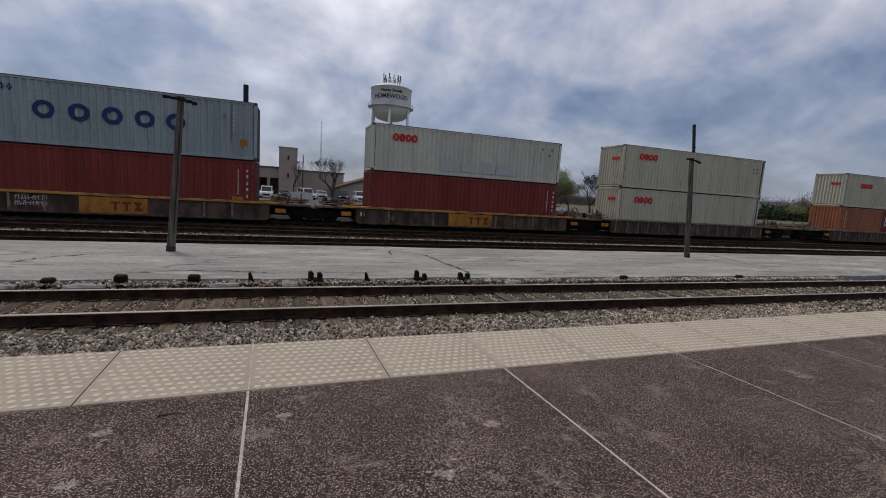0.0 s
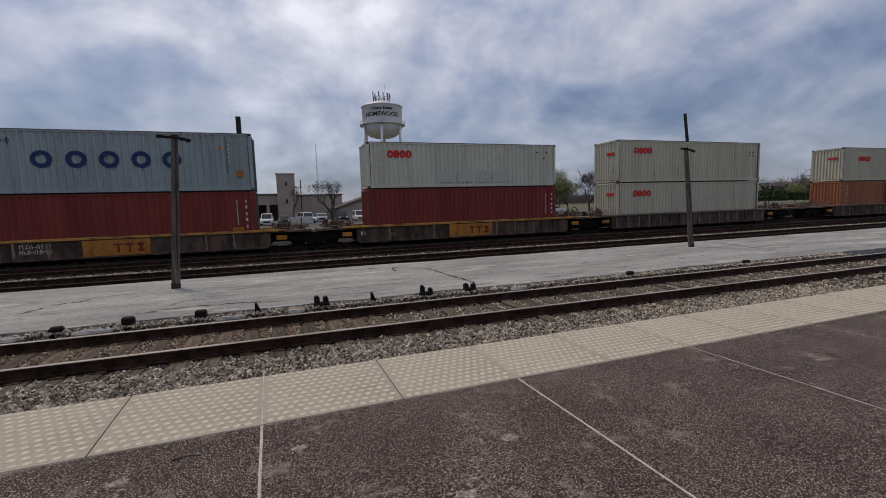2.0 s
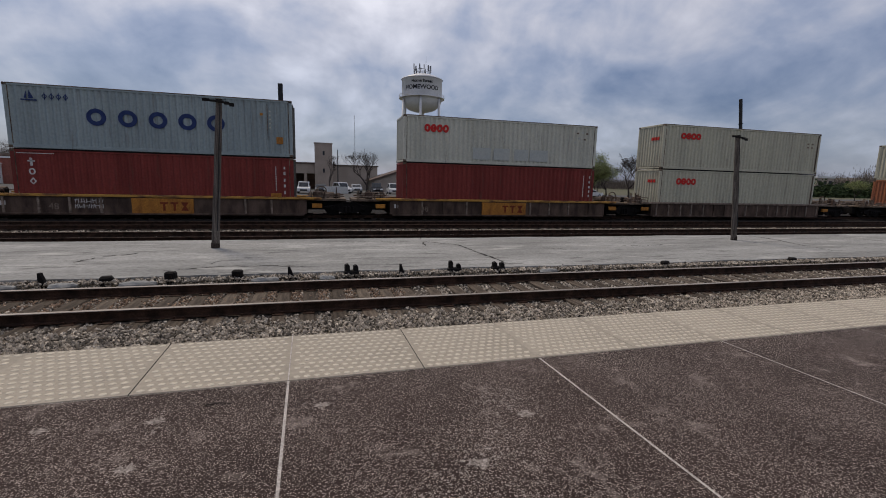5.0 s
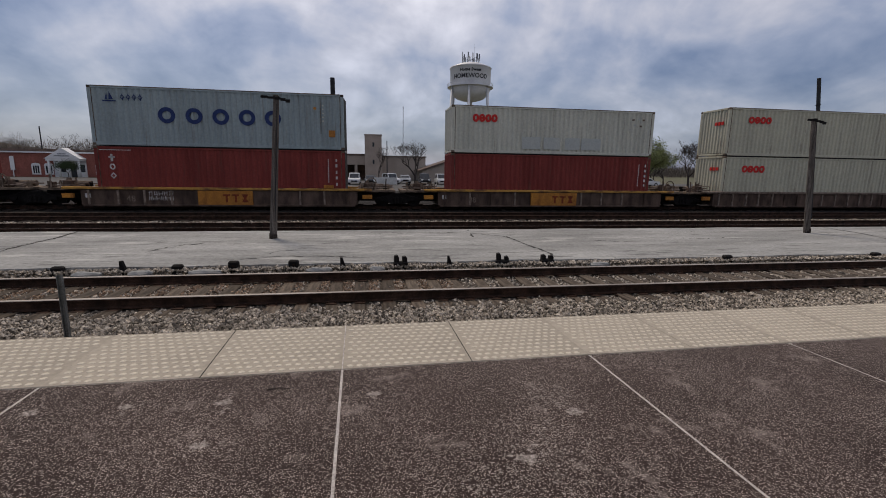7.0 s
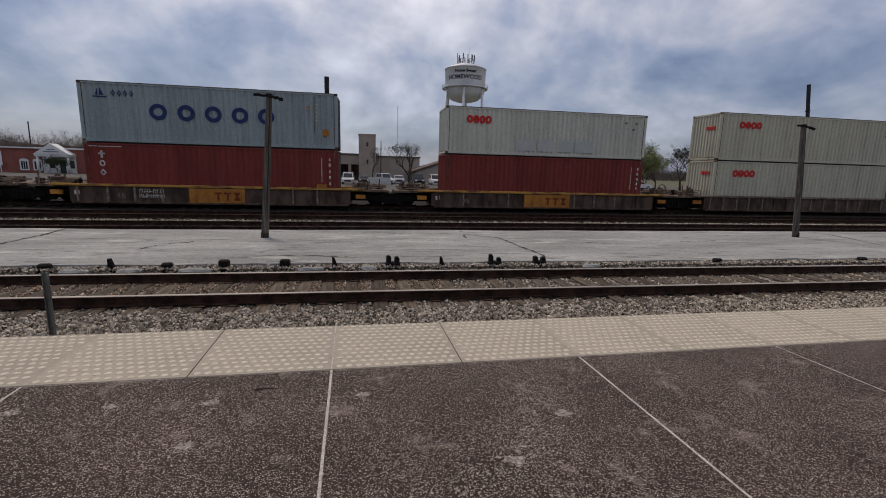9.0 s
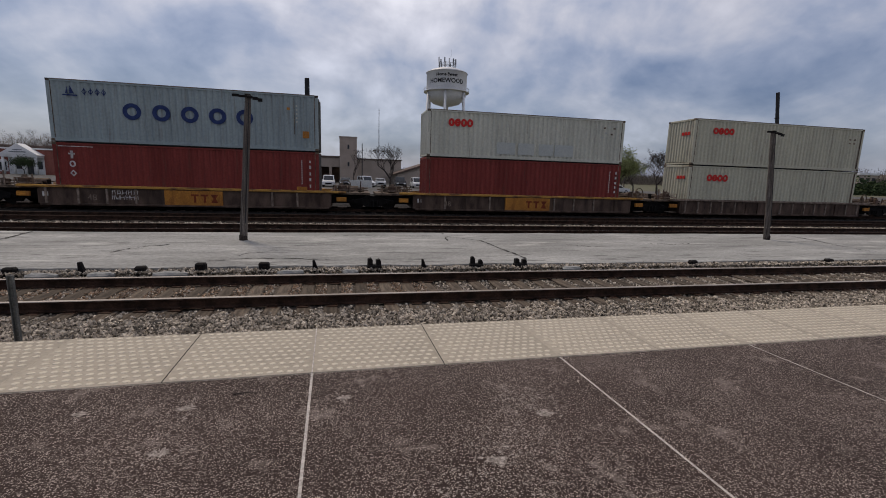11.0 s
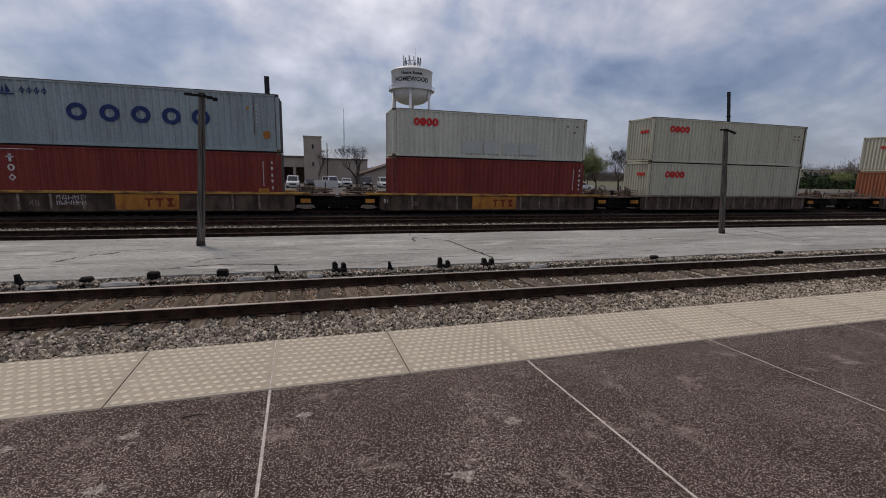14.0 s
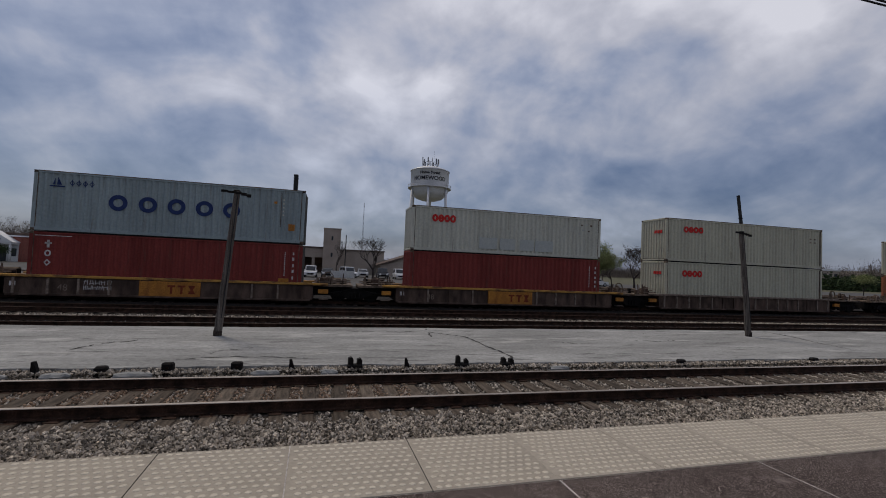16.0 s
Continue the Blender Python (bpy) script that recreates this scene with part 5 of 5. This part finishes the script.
# ---- far woods: low bare crowns along the skyline ----
rngw = np.random.default_rng(5)
pl, sc = [], []
for k in range(640):
    a0, a1, hm = ((-47, -25, 19), (-8, 18, 9), (30, 46, 10), (50, 72, 17))[k % 4]
    a = math.radians(rngw.uniform(a0, a1))
    d = rngw.uniform(300, 420)
    h = hm * rngw.uniform(0.62, 1.0) * (1.0 + 0.18 * math.sin(a * 37))
    cx_, cy_ = d * math.sin(a), d * math.cos(a)
    for j in range(260):
        u, v = rngw.normal(0, 1, 2)
        zz = rngw.uniform(0, 1) ** 0.8 * rngw.uniform(0.8, 1.03)
        pl.append((cx_ + u * 4.0, cy_ + v * 2, -0.7 + h * (0.06 + 0.94 * zz) * max(0.35, 1 - 0.10 * u * u)))
        s_ = rngw.uniform(0.035, 0.10)
        sc.append((s_, s_, rngw.uniform(0.5, 1.5)))
woods = pieces("far_woods", [(-1, 0, -0.5), (1, 0, -0.3), (0.5, 0.2, 0.8), (-0.7, -0.1, 0.6)], [(0, 1, 2, 3)], np.array(pl), M_TWIG, np.array(sc), 6)
tagged(woods, "bare grey-brown woods along the far skyline", "woods", kind="stuff")


bm_ = bmesh.new()
prev = None
for k in range(181):
    a = math.radians(-60 + k * 0.75)
    h = (17.5 if a < -0.35 else (13.5 if a > 0.82 else 6.0)) * (0.85 + 0.25 * noise.noise(Vector((k * 0.21, 0.5, 0))) + 0.12 * noise.noise(Vector((k * 0.9, 3.5, 0))))
    lo_, hi_ = bm_.verts.new((440 * math.sin(a), 440 * math.cos(a), -1)), bm_.verts.new((460 * math.sin(a), 460 * math.cos(a), h))
    bk_ = bm_.verts.new((520 * math.sin(a), 520 * math.cos(a), -1))
    if prev:
        bm_.faces.new((prev[0], lo_, hi_, prev[1]))
        bm_.faces.new((prev[1], hi_, bk_, prev[2]))
    prev = (lo_, hi_, bk_)
tagged(part("backdrop_rise", bm_, M_HILL, None, "", smooth=True), "low grey-brown wooded rise on the skyline", "", "", "structure")


# ---- buildings ----
def window_unit(parent, x0, x1, y, z0, z1, frame_mat=M_TRIMW, fw=0.12):
    w = part("window", boxed(x0, x1, y - 0.02, y + 0.05, z0, z1), M_GLASS, parent, "dark window glass")
    bm = bmesh.new()
    box(bm, x0 - fw, x0, y - 0.06, y + 0.04, z0 - fw, z1 + fw)
    box(bm, x1, x1 + fw, y - 0.06, y + 0.04, z0 - fw, z1 + fw)
    box(bm, x0, x1, y - 0.06, y + 0.04, z1, z1 + fw)
    box(bm, x0, x1, y - 0.08, y + 0.04, z0 - fw, z0)
    part("frame", bm, frame_mat, w)
    return w


G = -0.7
tan = thing("tan_building", 0, 100, G, "tan masonry building with square tower and garage opening", "building")
part("tower_wall", boxed(-1.72, 1.95, 0, 4.0, 0, 9.75, bevel=0.03), M_TANWALL, tan)
part("tower_coping", boxed(-1.82, 2.05, -0.1, 4.1, 9.75, 9.95), M_TANWALL2, tan)
for zz in (7.3, 3.6):
    window_unit(tan, -0.05, 0.35, 0, zz, zz + 0.9, M_TANWALL2, 0.06)
part("lower_wing", boxed(-30, -12.5, 1.0, 14, 0, 5.4), M_TANWALL, tan)
part("lower_wing", boxed(-12.5, -1.72, 1.0, 14, 3.4, 5.4), M_TANWALL, tan)
# dark roof material paints in the shade inside the opening
part("opening_back", boxed(-12.5, -1.72, 9.0, 9.4, 0, 3.4), M_ROOF, tan, "back wall of the garage opening, shade painted in")
part("pier", boxed(-4.0, -3.4, 1.0, 1.7, 0, 3.4), M_TANWALL, tan)
part("fascia", boxed(-30.1, -1.72, 0.8, 14.1, 5.4, 5.75), M_ROOF, tan)
part("rear_wing", boxed(1.95, 12.0, 3.0, 15, 0, 5.3), M_TANWALL2, tan)
part("wing_roof", boxed(1.95, 12.2, 2.7, 15.2, 5.3, 5.5), M_ROOF, tan)
gable = thing("gabled_house", 15.5, 92, G, "beige gabled building with dark shingle roof", "building")
part("wall", prism(bmesh.new(), [(-5.5, 0), (9, 0), (9, 3.4), (4.5, 5.6), (-5.5, 2.2)], 0, 12), M_TANWALL2, gable)
part("roof", prism(bmesh.new(), [(-6.2, 2.1), (-6.2, 2.35), (4.5, 6.0), (9.8, 3.4), (9.8, 3.15), (4.5, 5.65)], -0.5, 12.5), M_ROOF, gable)
window_unit(gable, 0.5, 2.0, 0, 1.0, 2.1)

brick = thing("brick_building", -62, 100, G, "red brick building with white portico and white window frames", "building")
part("wall", boxed(-34, 22, 0.6, 14, 0, 4.7, bevel=0.02), M_BRICK, brick)
part("cornice", boxed(-34.4, 22.4, 0.2, 14.4, 4.7, 4.95), M_TRIMW, brick, "white cornice")
part("roof", prism(bmesh.new(), [(-34.2, 4.95), (22.2, 4.95), (20.5, 5.5), (-32.5, 5.5)], 1.2, 13.8), M_ROOF, brick, "low brown hipped roof")
part("sign_panel", boxed(-8.5, -7.75, 0.3, 0.42, 1.3, 4.0, bevel=0.03), M_TRIMW, brick, "tall white panel on a post")
part("sign_post", boxed(-8.2, -8.05, 0.34, 0.42, 0, 1.3), M_TRIMW, brick)
for k in range(11):
    x_ = -4.75 + k * 2.3
    if -2.2 < x_ < 5.2:
        continue
    w_ = window_unit(brick, x_, x_ + 1.1, 0.6, 0.7, 2.2, M_TRIMW, 0.24)
    part("arch", prism(bmesh.new(), [(x_ - 0.24, 2.44), (x_ + 1.34, 2.44), (x_ + 1.1, 2.65), (x_ + 0.55, 2.75), (x_, 2.65)], 0.54, 0.64), M_TRIMW, w_)
    for q_ in (0.36, 0.74):
        part("mullion", boxed(x_ + q_ - 0.04, x_ + q_ + 0.04, 0.55, 0.6, 0.7, 2.2), M_TRIMW, w_)
for k in range(4):
    part("column", tube(bmesh.new(), (-0.7 + k * 1.75, -1.2, 0), (-0.7 + k * 1.75, -1.2, 3.2), 0.24, 0.20, sides=14), M_TRIMW, brick, smooth=True)
part("entablature", boxed(-1.05, 4.95, -1.5, 0.6, 3.2, 3.6), M_TRIMW, brick)
part("pediment", prism(bmesh.new(), [(-1.25, 3.6), (5.15, 3.6), (1.95, 5.7)], -1.6, 0.6), M_TRIMW, brick, "white triangular pediment")
part("sign_bar", boxed(0.6, 3.3, -1.63, -1.60, 4.05, 4.25), M_TANKDARK, brick, "dark bar of small lettering")
part("sign_bar", boxed(1.2, 2.7, -1.63, -1.60, 4.45, 4.62), M_TANKDARK, brick, "dark bar of small lettering")
part("porch_back", boxed(-0.9, 4.9, 0.45, 0.6, 0, 3.2), M_TRIMW, brick)
part("door", boxed(1.8, 3.1, 0.38, 0.45, 0, 2.3), M_GLASS, brick, "dark entrance door")
for x_ in (0.3, 3.8):
    window_unit(brick, x_, x_ + 0.9, 0.43, 1.0, 2.5, M_TRIMW, 0.2)

mast_ = thing("radio_mast", 7.2, 108, G, "thin lattice radio mast behind the trees", "mast")
bm_ = bmesh.new()
for k in range(3):
    a = 2 * math.pi * k / 3
    tube(bm_, (0.22 * math.cos(a), 0.22 * math.sin(a), 0), (0.08 * math.cos(a), 0.08 * math.sin(a), 17.2), 0.035, 0.02, 4)
for j in range(34):
    a, b = 2 * math.pi * j / 3, 2 * math.pi * (j + 1) / 3
    s0, s1 = 0.22 - 0.14 * j / 34, 0.22 - 0.14 * (j + 1) / 34
    tube(bm_, (s0 * math.cos(a), s0 * math.sin(a), j * 0.5), (s1 * math.cos(b), s1 * math.sin(b), (j + 1) * 0.5), 0.02, sides=3)
part("lattice", bm_, M_TANKDARK, mast_)
pole_ = thing("utility_pole", 2.6, 84, G, "slim dark utility pole beside the tan building", "pole")
part("shaft", tube(bmesh.new(), (0, 0, 0), (0, 0, 7.6), 0.1, 0.07, 8), M_DARKPOLE, pole_)
pole2 = thing("utility_pole", -66.2, 103, G, "slim dark pole above the brick building", "pole")
part("shaft", tube(bmesh.new(), (0, 0, 0), (0, 0, 10.0), 0.14, 0.1, 8), M_DARKPOLE, pole2)
far_b = thing("low_building", 222, 152, G, "pale flat-roofed building far along the railway", "building")
part("wall", boxed(-5, 5.5, 0, 10, 0, 8.2), M_TANWALL2, far_b)
part("roof", boxed(-5.3, 5.8, -0.3, 10.3, 8.2, 9.0), M_TRIMW, far_b, "white roof edge")
for k in range(3):
    window_unit(far_b, -4 + k * 3.2, -2.2 + k * 3.2, 0, 5.4, 6.9, M_ROOF, 0.12)
rngh = np.random.default_rng(9)
hp = np.c_[rngh.uniform(150, 262, 9000), rngh.uniform(120, 132, 9000), np.zeros(9000)]
hp[:, 2] = -0.6 + rngh.uniform(0, 1, 9000) * (4.2 + 1.6 * np.sin(hp[:, 0] * 0.33) + 0.9 * np.sin(hp[:, 0] * 0.9))
hedge = pieces("far_shrubs", [(-1, 0, -0.5), (1, 0, -0.5), (0.8, 0.2, 0.6), (-0.8, -0.1, 0.6)], [(0, 1, 2, 3)], hp, M_SHRUB, rngh.uniform(0.25, 0.6, (9000, 1)) * np.ones((1, 3)), 10)
tagged(hedge, "dark green shrubs far along the railway", "shrubs", kind="stuff")
house = thing("low_building", 205, 175, G, "dark-roofed low house among bare trees", "building")
part("wall", boxed(-10, 10, 0, 12, 0, 5), M_TANWALL, house)
part("roof", prism(bmesh.new(), [(-11, 4.9), (11, 4.9), (0, 9.6)], -0.6, 12.6), M_ROOF, house)


# ---- parked vehicles ----
def parked_car(x, y, mat, label, tall=False, rz=0.0):
    c = thing("parked_car", x, y, -0.655, label, "car", "parked cars", rz)
    hh = 1.78 if tall else 1.46

    def rake(z):
        return 1.1 - 0.65 * (z - 0.98) / (hh - 0.98)

    lower = [(-2.25, 0.32), (2.25, 0.32), (2.3, 0.62), (2.2, 0.88), (1.1, 0.98), (-2.1, 0.98), (-2.28, 0.7)]
    upper = [(-2.05, 0.98), (1.1, 0.98), (0.45, hh), (-1.55, hh), (-1.95, hh - 0.25)]
    bm = prism(bmesh.new(), lower, -0.9, 0.9)
    bmesh.ops.bevel(bm, geom=list(bm.edges), offset=0.06, segments=2, affect="EDGES")
    part("body", bm, mat, c, smooth=False)
    bm = prism(bmesh.new(), upper, -0.78, 0.78)
    bmesh.ops.bevel(bm, geom=list(bm.edges), offset=0.05, segments=2, affect="EDGES")
    part("cabin", bm, mat, c)
    for s in (-1, 1):
        y0, y1 = sorted((s * 0.775, s * 0.79))
        part("side_window", prism(bmesh.new(), [(-1.75, 1.03), (-0.45, 1.03), (-0.45, hh - 0.12), (-1.5, hh - 0.12)], y0, y1), M_GLASS, c)
        part("side_window", prism(bmesh.new(), [(-0.35, 1.03), (0.9, 1.03), (0.4, hh - 0.12), (-0.35, hh - 0.12)], y0, y1), M_GLASS, c)
        for xx in (-1.4, 1.4):
            w = part("wheel", tube(bmesh.new(), (xx, s * 0.72, 0.33), (xx, s * 0.92, 0.33), 0.33, sides=20), M_TYRE, c)
            part("rim", tube(bmesh.new(), (xx, s * 0.92, 0.33), (xx, s * 0.935, 0.33), 0.2, sides=14), M_CARSILVER, w)
    for s in (-0.6, 0.6):
        part("headlight", boxed(2.2, 2.3, s - 0.2, s + 0.2, 0.62, 0.8, bevel=0.03), M_TRIMW, c)
        part("tail_light", boxed(-2.29, -2.22, s - 0.15, s + 0.15, 0.68, 0.88, bevel=0.02), M_CARRED, c)
    part("windscreen", prism(bmesh.new(), [(rake(1.03) - 0.01, 1.03), (rake(1.03) + 0.02, 1.03), (rake(hh - 0.1) + 0.02, hh - 0.1), (rake(hh - 0.1) - 0.01, hh - 0.1)], -0.68, 0.68), M_GLASS, c)
    part("rear_window", boxed(-2.06, -1.96, -0.62, 0.62, 1.05, hh - 0.28, bevel=0.01), M_GLASS, c)
    part("grille", boxed(2.24, 2.32, -0.5, 0.5, 0.44, 0.66, bevel=0.02), M_STEEL, c)
    for s in (-1, 1):
        part("wing_mirror", boxed(0.72, 0.86, min(s * 0.80, s * 0.98), max(s * 0.80, s * 0.98), 1.0, 1.14, bevel=0.03), mat, c)
    part("bumper", boxed(-2.34, -2.2, -0.8, 0.8, 0.4, 0.6, bevel=0.03), M_STEEL, c)
    return c


parked_car(-2.9, 72, M_CARWHITE, "white sport utility car parked nose-out", True, -90)
parked_car(2.9, 75, M_CARWHITE, "white van parked before the tan building", True, -70)
parked_car(-5.6, 74, M_CARSILVER, "silver car parked beside the white one", False, -90)
parked_car(-0.4, 73, M_CARDARK, "dark car parked near the tan building", False, -90)
parked_car(8.9, 78, M_CARDARK, "dark car parked behind the bare tree", True, -90)
parked_car(11.6, 76, M_CARWHITE, "white pickup-like car parked facing the railway", True, -90)
parked_car(14.4, 77, M_CARDARK, "dark grey car parked in the row", True, -90)
parked_car(5.6, 80, M_CARSILVER, "silver car parked in the row", False, -90)
parked_car(44.0, 74, M_CARDARK, "dark car parked beyond the green trees", True, 0)
parked_car(49.5, 75, M_CARWHITE, "white car parked beyond the green trees", False, 0)
parked_car(42.5, 82, M_CARWHITE, "white van-like car parked behind the train", True, 0)
parked_car(54.5, 84, M_CARSILVER, "silver car parked behind the train", True, 0)
parked_car(122, 96, M_CARWHITE, "white car parked far along the railway", True, 0)
parked_car(114, 94, M_CARSILVER, "silver car parked far along the railway", False, 0)
fence = thing("panel_fence", 2.4, 70, -0.66, "low off-white panel fence beside the car park", "fence")
for k in range(3):
    part("panel", boxed(-2.2 + k * 1.15, -1.1 + k * 1.15, 0, 0.06, 0.1, 1.15 + 0.1 * (k == 1), bevel=0.01), M_WHITEC, fence)
for k in range(4):
    part("post", boxed(-2.26 + k * 1.15, -2.18 + k * 1.15, -0.02, 0.1, 0, 1.22), M_WHITEC, fence)

# ---- loose stones ----
rng0 = np.random.default_rng(12)
IV, IF = ico()


def scatter(name, n, x0, x1, y0, y1, z, size, mat, seed, label, full=True, skip_rail=True):
    r = np.random.default_rng(seed)
    p = np.c_[r.uniform(x0, x1, n), r.uniform(y0, y1, n), z + r.uniform(-0.022, 0.02, n)]
    if skip_rail:
        for ry in (7.34, 8.84):
            p = p[np.abs(p[:, 1] - ry) > 0.09]
        k = np.round((p[:, 0] + 20) / 0.47)
        on_tie = (np.abs(p[:, 0] + 20 - k * 0.47) < 0.135) & (p[:, 1] > 6.80) & (p[:, 1] < 9.35)
        p = p[~(on_tie & (r.uniform(0, 1, len(p)) < 0.95))]
    s = r.uniform(size[0], size[1], (len(p), 1)) * r.uniform(0.6, 1.3, (len(p), 3))
    v, f = (IV, IF) if full else (OCT_V, OCT_F)
    ob = pieces(name, v, f, p, mat, s, seed)
    return tagged(ob, label, "ballast", kind="stuff")


scatter("ballast_stones", 85000, -9.5, 12, 4.3, 7.0, -0.500, (0.016, 0.032), M_STONE, 1, "pale grey crushed ballast stones beside the platform", False)
scatter("ballast_stones", 30000, -9.5, 15, 7.0, 9.1, -0.528, (0.018, 0.034), M_STONE, 2, "grey-brown crushed ballast stones between the near rails", False)
scatter("ballast_stones", 14000, -9.5, 1.5, 7.3, 8.9, -0.516, (0.014, 0.028), M_STONE_BROWN, 7, "brown fines and small stones between the near rails", False)
scatter("ballast_stones", 12000, -11, 18, 9.0, 9.62, -0.46, (0.016, 0.034), M_STONE, 3, "grey crushed ballast stones along the old platform edge", False)
scatter("ballast_stones", 9000, -11, 18, 9.42, 9.80, -0.385, (0.016, 0.040), M_STONE, 8, "crushed stones banked against the old platform edge", False)
scatter("ballast_stones", 26000, 12, 42, 4.9, 9.6, -0.510, (0.025, 0.042), M_STONE, 4, "grey crushed ballast stones along the near track", False)
scatter("ballast_stones", 26000, -22, 40, 17.75, 19.3, -0.52, (0.025, 0.05), M_STONE, 5, "crushed ballast stones between the far tracks", False, False)
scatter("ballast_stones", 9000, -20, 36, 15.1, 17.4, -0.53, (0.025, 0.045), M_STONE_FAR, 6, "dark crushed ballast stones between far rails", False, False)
